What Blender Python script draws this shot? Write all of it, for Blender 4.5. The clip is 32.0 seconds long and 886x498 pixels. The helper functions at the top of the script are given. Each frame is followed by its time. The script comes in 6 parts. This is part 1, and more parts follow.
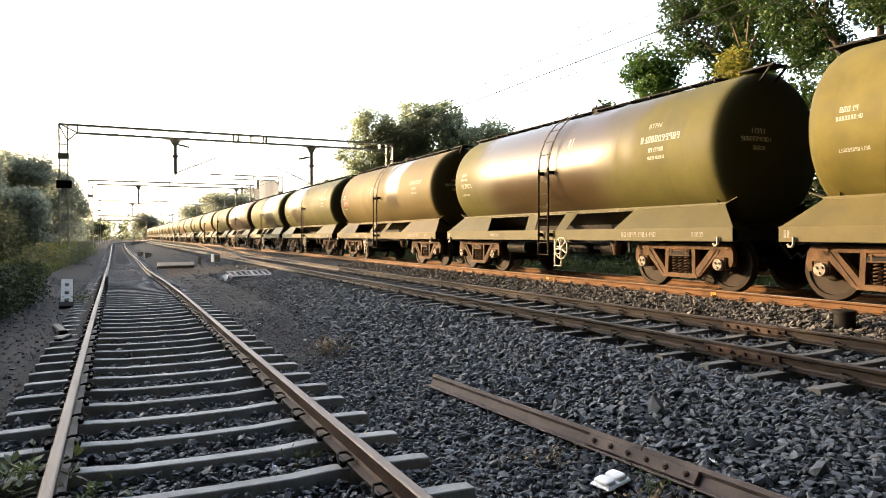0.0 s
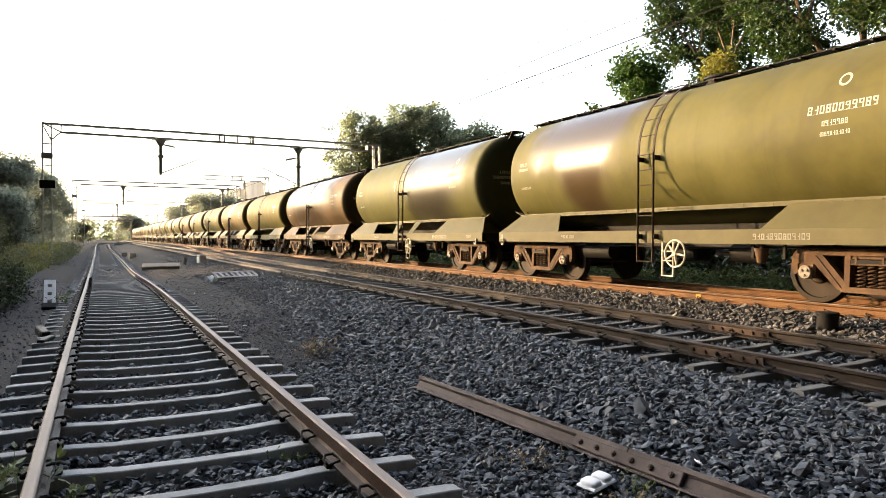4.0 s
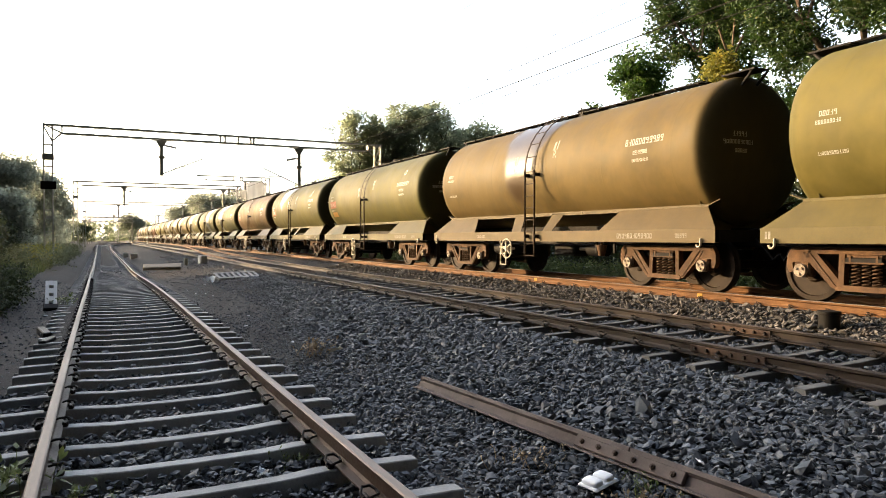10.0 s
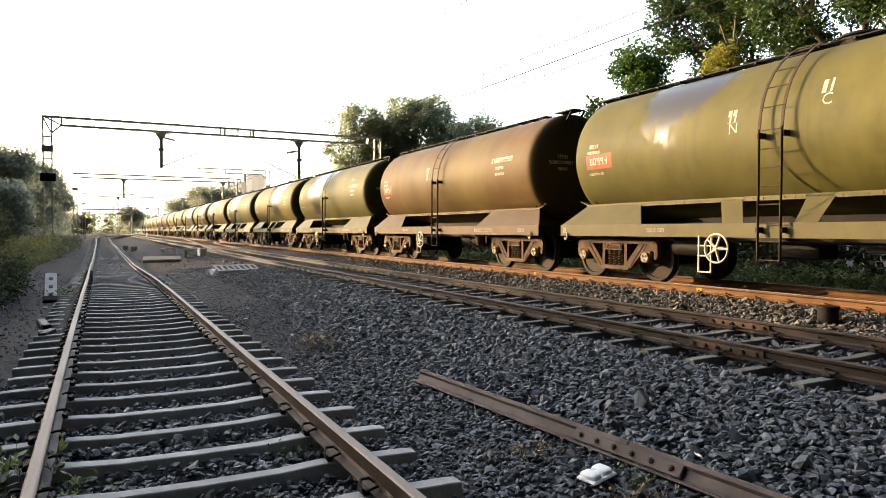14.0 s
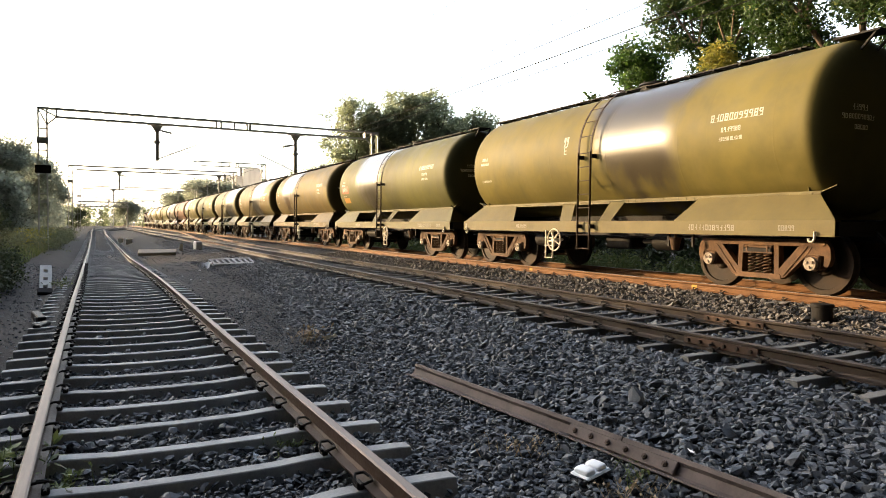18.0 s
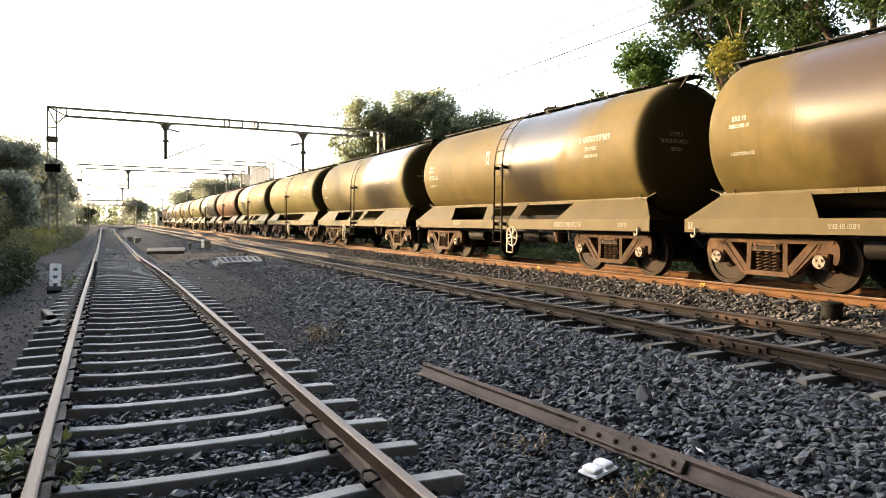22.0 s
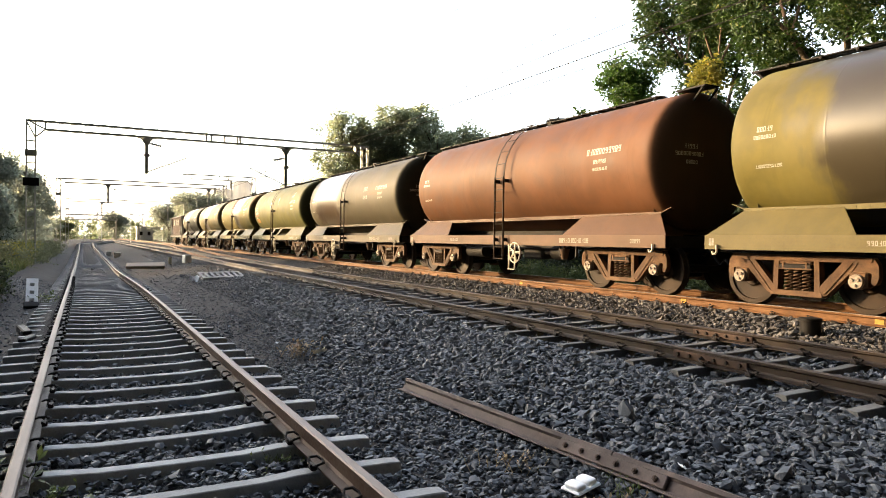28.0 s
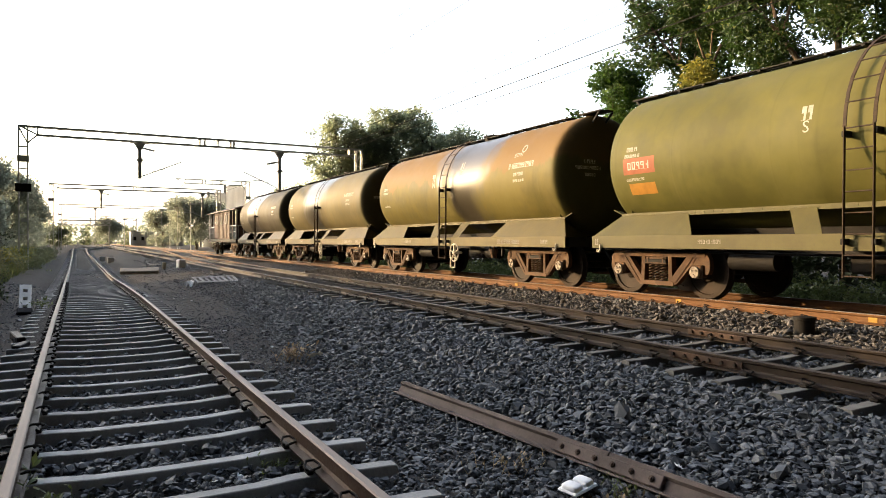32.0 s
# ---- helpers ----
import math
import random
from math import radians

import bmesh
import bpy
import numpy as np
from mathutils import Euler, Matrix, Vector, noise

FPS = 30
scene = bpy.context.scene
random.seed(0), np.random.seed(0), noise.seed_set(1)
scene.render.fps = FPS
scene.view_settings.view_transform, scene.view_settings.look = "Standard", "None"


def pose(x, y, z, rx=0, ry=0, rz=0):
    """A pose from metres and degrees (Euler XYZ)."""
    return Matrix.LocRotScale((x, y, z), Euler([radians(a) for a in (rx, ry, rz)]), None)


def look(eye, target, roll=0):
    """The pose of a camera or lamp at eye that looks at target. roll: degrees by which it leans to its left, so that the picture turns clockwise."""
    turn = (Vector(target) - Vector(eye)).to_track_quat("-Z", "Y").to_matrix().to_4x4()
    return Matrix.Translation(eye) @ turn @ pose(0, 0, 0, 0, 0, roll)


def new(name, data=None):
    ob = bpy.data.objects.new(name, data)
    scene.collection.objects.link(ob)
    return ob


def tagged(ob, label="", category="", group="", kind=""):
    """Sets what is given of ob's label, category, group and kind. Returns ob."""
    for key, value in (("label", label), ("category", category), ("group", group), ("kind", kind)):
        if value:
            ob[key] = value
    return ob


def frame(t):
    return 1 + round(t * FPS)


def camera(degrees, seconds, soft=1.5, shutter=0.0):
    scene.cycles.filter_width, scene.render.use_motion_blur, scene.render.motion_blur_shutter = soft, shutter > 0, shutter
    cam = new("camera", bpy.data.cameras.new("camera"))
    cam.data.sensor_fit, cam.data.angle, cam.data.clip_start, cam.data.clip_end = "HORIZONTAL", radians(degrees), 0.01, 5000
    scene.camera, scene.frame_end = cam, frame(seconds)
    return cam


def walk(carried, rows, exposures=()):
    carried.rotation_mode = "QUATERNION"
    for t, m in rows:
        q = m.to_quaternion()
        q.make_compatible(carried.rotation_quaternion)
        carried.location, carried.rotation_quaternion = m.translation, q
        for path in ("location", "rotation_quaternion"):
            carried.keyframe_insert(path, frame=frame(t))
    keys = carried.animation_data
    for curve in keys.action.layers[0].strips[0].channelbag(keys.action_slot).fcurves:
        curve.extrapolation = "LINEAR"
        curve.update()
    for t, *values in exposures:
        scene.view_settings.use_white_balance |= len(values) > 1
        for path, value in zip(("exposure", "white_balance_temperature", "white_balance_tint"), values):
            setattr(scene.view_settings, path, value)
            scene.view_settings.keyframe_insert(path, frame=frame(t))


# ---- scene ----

# A phone held by hand between the rails of the near siding.
EYE = (0, 0, 1.32)
cam = camera(65.67, 32.0, soft=0.8)
PATH = [
    (0, pose(*EYE, 88.92, 0.07, -25.51)),
    (0.5, pose(*EYE, 89.19, -0.03, -25.53)),
    (1, pose(*EYE, 89.27, -0.18, -25.60)),
    (1.5, pose(*EYE, 89.04, -0.19, -25.78)),
    (2, pose(*EYE, 88.66, -0.14, -26.10)),
    (2.5, pose(*EYE, 88.39, 0.01, -26.09)),
    (3, pose(*EYE, 88.49, 0.06, -26.32)),
    (3.5, pose(*EYE, 89.05, -0.13, -26.56)),
    (5.5, pose(*EYE, 88.97, 0.23, -26.48)),
    (6, pose(*EYE, 88.04, 0.47, -25.72)),
    (6.5, pose(*EYE, 88.33, 0.51, -24.84)),
    (7, pose(*EYE, 88.83, 0.45, -25.35)),
    (7.5, pose(*EYE, 89.21, 0.27, -25.77)),
    (8, pose(*EYE, 88.95, 0.31, -25.67)),
    (8.5, pose(*EYE, 89.20, 0.46, -25.59)),
    (9, pose(*EYE, 89.03, 0.45, -26.14)),
    (9.5, pose(*EYE, 89.38, 0.22, -26.30)),
    (10, pose(*EYE, 89.04, 0.06, -26.50)),
    (10.5, pose(*EYE, 88.79, 0.12, -26.50)),
    (11, pose(*EYE, 89.22, 0.14, -26.86)),
    (11.5, pose(*EYE, 88.75, 0.05, -26.82)),
    (12, pose(*EYE, 88.71, 0.06, -26.64)),
    (12.5, pose(*EYE, 88.99, -0.04, -26.66)),
    (13, pose(*EYE, 88.95, -0.05, -26.72)),
    (13.5, pose(*EYE, 88.88, -0.02, -26.66)),
    (14, pose(*EYE, 88.50, -0.15, -26.52)),
    (14.5, pose(*EYE, 88.40, -0.23, -26.40)),
    (16.5, pose(*EYE, 88.15, -0.35, -26.65)),
    (17, pose(*EYE, 88.00, -0.35, -26.70)),
    (17.5, pose(*EYE, 88.17, -0.41, -26.65)),
    (18, pose(*EYE, 88.10, -0.60, -26.83)),
    (18.5, pose(*EYE, 87.49, -0.54, -26.42)),
    (19, pose(*EYE, 87.64, -0.67, -26.51)),
    (19.5, pose(*EYE, 87.92, -0.64, -26.57)),
    (20, pose(*EYE, 88.02, -0.40, -26.47)),
    (20.5, pose(*EYE, 87.92, -0.37, -26.35)),
    (21, pose(*EYE, 87.70, -0.34, -26.49)),
    (21.5, pose(*EYE, 87.60, -0.41, -26.40)),
    (22, pose(*EYE, 87.95, -0.55, -26.22)),
    (22.5, pose(*EYE, 88.13, -0.50, -26.56)),
    (23, pose(*EYE, 88.19, -0.80, -27.17)),
    (23.5, pose(*EYE, 87.94, -1.30, -27.77)),
    (24, pose(*EYE, 88.47, -1.26, -28.36)),
    (24.5, pose(*EYE, 88.54, -1.29, -28.23)),
    (25, pose(*EYE, 88.52, -1.15, -28.30)),
    (25.5, pose(*EYE, 88.57, -1.21, -27.62)),
    (27.5, pose(*EYE, 89.02, -0.57, -27.58)),
    (28, pose(*EYE, 89.26, -0.72, -27.64)),
    (28.5, pose(*EYE, 89.17, -0.81, -27.57)),
    (29, pose(*EYE, 88.76, -0.62, -27.25)),
    (29.5, pose(*EYE, 88.94, -0.66, -27.44)),
    (30, pose(*EYE, 89.52, -0.49, -27.76)),
    (30.5, pose(*EYE, 89.57, -0.46, -28.04)),
    (31, pose(*EYE, 89.67, -0.33, -27.96)),
    (31.5, pose(*EYE, 89.29, -0.27, -27.75)),
    (32, pose(*EYE, 89.46, -0.20, -28.08)),
]
walk(cam, PATH, [(0, 2.05), (8, 2.05), (8.7, 1.9), (18, 1.9), (19.3, 2.12), (30, 2.12), (30.9, 1.78), (32, 1.72)])

# ---- light: a low hazy sun from ahead and to the left ----
SUN_EL, SUN_AZ = 13.0, -41.0      # azimuth from +y, towards -x
world = bpy.data.worlds.new("sky")
scene.world = world
world.use_nodes = True
wn = world.node_tree.nodes
sky = wn.new("ShaderNodeTexSky")
sky.sky_type = "NISHITA"
sky.sun_disc = False
sky.sun_elevation = radians(SUN_EL)
sky.sun_rotation = radians(SUN_AZ)
sky.air_density, sky.dust_density, sky.ozone_density = 1.0, 4.0, 1.5
wn["Background"].inputs["Strength"].default_value = 0.14
# thick pale haze over the clear sky
haze = wn.new("ShaderNodeMix")
haze.data_type, haze.blend_type = "RGBA", "ADD"
haze.inputs[0].default_value = 1.0
veil = wn.new("ShaderNodeValToRGB")       # the haze is thickest low down and thins towards the zenith
veil.color_ramp.elements[0].position, veil.color_ramp.elements[0].color = 0.3, (1.79, 1.78, 1.77, 1)
veil.color_ramp.elements[1].position, veil.color_ramp.elements[1].color = 0.85, (0.62, 0.65, 0.73, 1)
height, where = wn.new("ShaderNodeSeparateXYZ"), wn.new("ShaderNodeTexCoord")
world.node_tree.links.new(where.outputs["Generated"], height.inputs[0])
world.node_tree.links.new(height.outputs["Z"], veil.inputs[0])
world.node_tree.links.new(veil.outputs[0], haze.inputs[7])
world.node_tree.links.new(sky.outputs[0], haze.inputs[6])
# the haze scatters forwards: bright all round the sun, dim on the far side of the sky
glare = wn.new("ShaderNodeVectorMath")
glare.operation = "DOT_PRODUCT"
glare.inputs[1].default_value = (-0.05, 0.9987, 0.0)
world.node_tree.links.new(where.outputs["Generated"], glare.inputs[0])
shed = wn.new("ShaderNodeMapRange")
shed.interpolation_type = "SMOOTHSTEP"
for _k, _v in zip((1, 2, 3, 4), (-0.25, 0.55, 0.01, 1.6)):
    shed.inputs[_k].default_value = _v
world.node_tree.links.new(glare.outputs["Value"], shed.inputs[0])
spread_light = wn.new("ShaderNodeVectorMath")
spread_light.operation = "SCALE"
world.node_tree.links.new(haze.outputs[2], spread_light.inputs[0])
world.node_tree.links.new(shed.outputs[0], spread_light.inputs["Scale"])
world.node_tree.links.new(spread_light.outputs[0], wn["Background"].inputs["Color"])
sun = new("sun", bpy.data.lights.new("sun", "SUN"))
sun.data.energy, sun.data.angle, sun.data.color = 2.9, radians(0.5), (1.0, 0.68, 0.36)
_az, _el = radians(-SUN_AZ), radians(SUN_EL)
sun.matrix_world = look((0, 0, 60), (math.sin(_az) * math.cos(_el), -math.cos(_az) * math.cos(_el), 60 - math.sin(_el)))

# ---- levels and lines of the three tracks ----
GAUGE = 1.676
HEAD = 0.069
X_SIDING, Z_SIDING = 0.517, 0.0
X_MIDDLE, Z_MIDDLE = 6.98, 0.13
X_MAIN, Z_MAIN = 11.16, 0.29
LEAN = 0.0031                     # the main line drifts right as it goes away
rng = random.Random(7)


# ---- mesh helpers ----
def box(bm, c, s, rot=None, bevel=0.0):
    """A box with centre c and sizes s, bevelled along all edges if asked."""
    m = Matrix.Translation(c) @ (rot.to_4x4() if rot else Matrix()) @ Matrix.Diagonal((*s, 1))
    vs = bmesh.ops.create_cube(bm, size=1.0, matrix=m)["verts"]
    if bevel:
        es = {e for v in vs for e in v.link_edges}
        bmesh.ops.bevel(bm, geom=list(es), offset=bevel, segments=1, affect="EDGES", profile=0.7)


def rod(bm, a, b, r0, r1=None, seg=8, caps=True):
    """A round bar from a to b, tapering from r0 to r1."""
    a, b = Vector(a), Vector(b)
    d = b - a
    m = Matrix.Translation((a + b) / 2) @ d.to_track_quat("Z", "Y").to_matrix().to_4x4()
    bmesh.ops.create_cone(bm, cap_ends=caps, segments=seg, radius1=r0, radius2=r0 if r1 is None else r1, depth=d.length, matrix=m)


def tube(bm, pts, r, seg=6):
    """A bent round bar through pts, as one swept piece."""
    pts = [Vector(p) for p in pts]
    up, rings = Vector((0.31, 0.17, 0.93)), []
    for i, p in enumerate(pts):
        d = (pts[min(i + 1, len(pts) - 1)] - pts[max(i - 1, 0)]).normalized()
        a = d.cross(up).normalized()
        up = a.cross(d).normalized()
        rings.append([bm.verts.new(p + (a * math.cos(2 * math.pi * j / seg) + up * math.sin(2 * math.pi * j / seg)) * r) for j in range(seg)])
    for q, w in zip(rings, rings[1:]):
        for j in range(seg):
            k = (j + 1) % seg
            bm.faces.new((q[j], q[k], w[k], w[j]))
    bm.faces.new(rings[0])
    bm.faces.new(rings[-1])


def plate(bm, pts, t):
    """A flat plate: the outline pts (3D, in one plane) pushed by the vector t."""
    t = Vector(t)
    a = [bm.verts.new(Vector(p)) for p in pts]
    b = [bm.verts.new(Vector(p) + t) for p in pts]
    n = len(pts)
    bm.faces.new(a[::-1])
    bm.faces.new(b)
    for i in range(n):
        bm.faces.new((a[i], a[(i + 1) % n], b[(i + 1) % n], b[i]))


def lathe(bm, prof, axis="Y", seg=32, c=(0, 0, 0)):
    """Turn the profile [(along, radius)] round an axis through c."""
    rings = []
    for h, r in prof:
        ring = []
        for i in range(seg):
            a = 2 * math.pi * i / seg
            p = {"Y": (r * math.cos(a), h, r * math.sin(a)), "X": (h, r * math.cos(a), r * math.sin(a)), "Z": (r * math.cos(a), r * math.sin(a), h)}[axis]
            ring.append(bm.verts.new(Vector(p) + Vector(c)))
        rings.append(ring)
    for p, q in zip(rings, rings[1:]):
        for i in range(seg):
            j = (i + 1) % seg
            bm.faces.new((p[i], p[j], q[j], q[i]))
    for ring in (rings[0], rings[-1]):
        bm.faces.new(ring)


def ring_bar(bm, c, R, r, axis="X", seg=24, seg2=8):
    """A torus."""
    grid = []
    for i in range(seg):
        a = 2 * math.pi * i / seg
        row = []
        for j in range(seg2):
            b = 2 * math.pi * j / seg2
            q = (R + r * math.cos(b))
            p = {"X": (r * math.sin(b), q * math.cos(a), q * math.sin(a)), "Z": (q * math.cos(a), q * math.sin(a), r * math.sin(b))}[axis]
            row.append(bm.verts.new(Vector(p) + Vector(c)))
        grid.append(row)
    for i in range(seg):
        for j in range(seg2):
            k, l = (i + 1) % seg, (j + 1) % seg2
            bm.faces.new((grid[i][j], grid[k][j], grid[k][l], grid[i][l]))


def mesh_of(name, bm, material, smooth=None):
    bmesh.ops.recalc_face_normals(bm, faces=bm.faces)
    me = bpy.data.meshes.new(name)
    bm.to_mesh(me)
    bm.free()
    me.materials.append(material)
    if smooth is not None:
        me.polygons.foreach_set("use_smooth", [True] * len(me.polygons))
        me.set_sharp_from_angle(angle=radians(smooth))
    return me


def raw_mesh(name, verts, faces, material):
    me = bpy.data.meshes.new(name)
    me.from_pydata(verts, [], faces)
    me.materials.append(material)
    me.update()
    return me


def part(name, bm, material, parent, label="", smooth=None):
    """Link a bmesh (or a mesh) as one mesh object under a thing or a part."""
    me = bm if isinstance(bm, bpy.types.Mesh) else mesh_of(name, bm, material, smooth)
    ob = new(name, me)
    ob.parent = parent
    if label:
        ob["label"] = label
    return ob


def painted(ob, material):
    """Give one object a material of its own on a shared mesh."""
    ob.material_slots[0].link = "OBJECT"
    ob.material_slots[0].material = material
    return ob


def thing(name, label, category, group="", kind="", at=None):
    ob = new(name)
    ob.empty_display_size = 0.2
    if at is not None:
        ob.matrix_basis = at
    return tagged(ob, label, category, group, kind)


# ---- materials ----
class Nodes:
    def __init__(self, name):
        self.m = bpy.data.materials.new(name)
        self.m.use_nodes = True
        self.t = self.m.node_tree
        self.b = self.t.nodes["Principled BSDF"]

    def n(self, kind, **kw):
        nd = self.t.nodes.new("ShaderNode" + kind)
        for k, v in kw.items():
            if k in nd.inputs:
                nd.inputs[k].default_value = v
        return nd

    def link(self, a, b):
        self.t.links.new(a, b)

    def coords(self, which="Object"):
        return self.n("TexCoord").outputs[which]

    def noise(self, scale, detail=4, rough=0.6, vec=None, stretch=None):
        nd = self.n("TexNoise", Scale=scale, Detail=detail, Roughness=rough)
        v = vec if vec is not None else self.coords()
        if stretch:
            mp = self.n("Mapping")
            mp.inputs["Scale"].default_value = stretch
            self.link(v, mp.inputs[0])
            v = mp.outputs[0]
        self.link(v, nd.inputs["Vector"])
        return nd.outputs[0]

    def ramp(self, fac, stops):
        nd = self.n("ValToRGB")
        els = nd.color_ramp.elements
        while len(els) < len(stops):
            els.new(0.5)
        for e, (p, c) in zip(els, stops):
            e.position = p
            e.color = (*c, 1) if not isinstance(c, (int, float)) else (c, c, c, 1)
        self.link(fac, nd.inputs[0])
        return nd.outputs[0]

    def mix(self, fac, a, b, mode="MIX"):
        nd = self.n("Mix")
        nd.data_type = "RGBA"
        nd.blend_type = mode
        for i, v in ((0, fac), (6, a), (7, b)):
            if isinstance(v, (int, float)):
                nd.inputs[i].default_value = v
            elif isinstance(v, tuple):
                nd.inputs[i].default_value = (*v, 1)
            else:
                self.link(v, nd.inputs[i])
        return nd.outputs[2]

    def math(self, op, a, b=0.0, c=0.0):
        nd = self.n("Math")
        nd.operation = op
        for i, v in enumerate((a, b, c)):
            if isinstance(v, (int, float)):
                nd.inputs[i].default_value = v
            else:
                self.link(v, nd.inputs[i])
        return nd.outputs[0]

    def bump(self, h, strength=0.3, dist=0.01):
        nd = self.n("Bump", Strength=strength, Distance=dist)
        self.link(h, nd.inputs["Height"])
        self.link(nd.outputs[0], self.b.inputs["Normal"])

    def done(self, col=None, rough=None, metal=0.0):
        for v, k in ((col, "Base Color"), (rough, "Roughness"), (metal, "Metallic")):
            if v is None:
                continue
            if isinstance(v, tuple):
                self.b.inputs[k].default_value = (*v, 1)
            elif isinstance(v, (int, float)):
                self.b.inputs[k].default_value = v
            else:
                self.link(v, self.b.inputs[k])
        return self.m


def surface(name, dark, light, scale, rough=(0.6, 0.85), metal=0.0, bump=0.2, dist=0.01, grain=None, stretch=None, vary=0.0, island=False, spec=0.18):
    """A worn surface: large stains, fine grain, relief."""
    k = Nodes(name)
    big = k.noise(scale, 5, 0.65, stretch=stretch)
    fine = k.noise(grain or scale * 14, 3, 0.7, stretch=stretch)
    f = k.math("ADD", k.math("MULTIPLY", big, 0.65), k.math("MULTIPLY", fine, 0.35))
    col = k.ramp(f, [(0.32, dark), (0.68, light)])
    if vary:
        src = k.n("NewGeometry").outputs["Random Per Island"] if island else k.n("ObjectInfo").outputs["Random"]
        v = k.math("ADD", k.math("MULTIPLY", src, 2 * vary), 1 - vary)
        col = k.mix(1.0, col, k.n("CombineColor").outputs[0], "MULTIPLY")
        for nd in k.t.nodes:
            if nd.bl_idname == "ShaderNodeCombineColor":
                for i in range(3):
                    k.link(v, nd.inputs[i])
    r = k.ramp(fine, [(0.3, rough[0]), (0.7, rough[1])])
    k.bump(f, bump, dist)
    k.b.inputs["Specular IOR Level"].default_value = spec
    return k.done(col, r, metal)


M_CONCRETE = surface("sleeper_concrete", (0.18, 0.18, 0.182), (0.4, 0.4, 0.4), 3.0, (0.75, 0.95), bump=0.35, dist=0.006, grain=60, vary=0.15)
M_SLEEPER_DARK = surface("grimy_sleeper_concrete", (0.07, 0.068, 0.065), (0.17, 0.167, 0.163), 3.0, (0.75, 0.95), bump=0.35, dist=0.006, grain=60, vary=0.2)
M_RAIL = surface("rusty_rail_steel", (0.019, 0.0115, 0.0085), (0.062, 0.039, 0.029), 2.5, (0.5, 0.75), metal=0.35, bump=0.2, dist=0.003, grain=50)
M_OLDRAIL = surface("weathered_old_rail", (0.034, 0.026, 0.024), (0.12, 0.097, 0.09), 2.0, (0.6, 0.85), metal=0.1, bump=0.25, dist=0.004, grain=45)
M_MIDRAIL = surface("dark_rail_steel", (0.007, 0.0055, 0.0045), (0.03, 0.021, 0.016), 2.5, (0.5, 0.75), metal=0.3, bump=0.2, dist=0.003, grain=50)
M_MIDTOP = surface("dull_rail_head", (0.02, 0.016, 0.013), (0.075, 0.058, 0.048), 2.0, (0.5, 0.75), metal=0.2, bump=0.2, dist=0.003, grain=45)
M_RAILTOP = surface("worn_rail_head", (0.15, 0.115, 0.095), (0.28, 0.235, 0.2), 6.0, (0.58, 0.75), metal=0.35, bump=0.05, dist=0.001, stretch=(1, 0.1, 1))
M_RAILDUST = surface("orange_rusted_rail", (0.062, 0.028, 0.01), (0.15, 0.072, 0.026), 2.0, (0.6, 0.85), metal=0.1, bump=0.2, dist=0.003, grain=40)
M_CLIP = surface("dark_iron_clip", (0.006, 0.005, 0.005), (0.022, 0.018, 0.016), 20, (0.5, 0.8), metal=0.4)
M_STONE = surface("ballast_stone", (0.024, 0.028, 0.034), (0.105, 0.117, 0.135), 9.0, (0.55, 0.75), bump=0.25, dist=0.003, grain=90, vary=0.3, island=True, spec=0.35)
M_STONE_PALE = surface("dusty_ballast_stone", (0.04, 0.037, 0.035), (0.12, 0.112, 0.104), 9.0, (0.7, 0.9), bump=0.3, dist=0.004, grain=90, vary=0.45, island=True)
M_STEEL_GREY = surface("grey_painted_steel", (0.32, 0.325, 0.31), (0.52, 0.53, 0.51), 4, (0.5, 0.7), metal=0.3)
M_DARK = surface("black_grimy_steel", (0.004, 0.0035, 0.003), (0.013, 0.011, 0.009), 5, (0.55, 0.85), metal=0.2, bump=0.25)
M_BOGIE = surface("brown_dusty_cast_steel", (0.018, 0.01, 0.006), (0.115, 0.063, 0.03), 3.2, (0.65, 0.9), bump=0.35, dist=0.006, grain=60, vary=0.2)
M_WHEEL = surface("rusty_wheel_steel", (0.006, 0.0045, 0.003), (0.034, 0.021, 0.011), 3, (0.55, 0.8), metal=0.2, bump=0.2)
M_GREASE = surface("pale_axle_cap", (0.1, 0.075, 0.055), (0.32, 0.27, 0.21), 9, (0.5, 0.8))
M_CREAM = surface("cream_paint", (0.3, 0.265, 0.2), (0.5, 0.46, 0.36), 12, (0.45, 0.7))
M_YELLOW = surface("yellow_paint_mark", (0.26, 0.15, 0.03), (0.36, 0.22, 0.045), 20)
M_BLUE = surface("pale_blue_wrapper", (0.12, 0.2, 0.32), (0.25, 0.36, 0.5), 30, (0.3, 0.5))
M_LADDER = surface("rusty_ladder_steel", (0.01, 0.006, 0.004), (0.05, 0.03, 0.017), 6, (0.6, 0.85))
M_WIRE = surface("tarnished_wire", (0.01, 0.01, 0.01), (0.025, 0.024, 0.022), 6, (0.85, 0.95), spec=0.02)
M_WHITE = surface("white_paint", (0.6, 0.59, 0.56), (0.8, 0.79, 0.76), 8, (0.5, 0.8))
M_LETTER = surface("faded_lettering_paint", (0.19, 0.175, 0.135), (0.42, 0.4, 0.34), 6, (0.5, 0.7))
M_SILL_LETTER = surface("worn_sill_lettering", (0.09, 0.08, 0.06), (0.26, 0.24, 0.19), 9, (0.5, 0.7))
M_RED = surface("red_oxide_panel", (0.15, 0.042, 0.016), (0.26, 0.075, 0.03), 5, (0.5, 0.7))
M_ORANGE = surface("orange_panel", (0.2, 0.1, 0.015), (0.32, 0.15, 0.02), 5, (0.5, 0.7))
M_BARK = surface("grey_brown_bark", (0.05, 0.04, 0.03), (0.15, 0.115, 0.085), 5, (0.8, 0.95), bump=0.8, dist=0.03, stretch=(1, 1, 0.3))
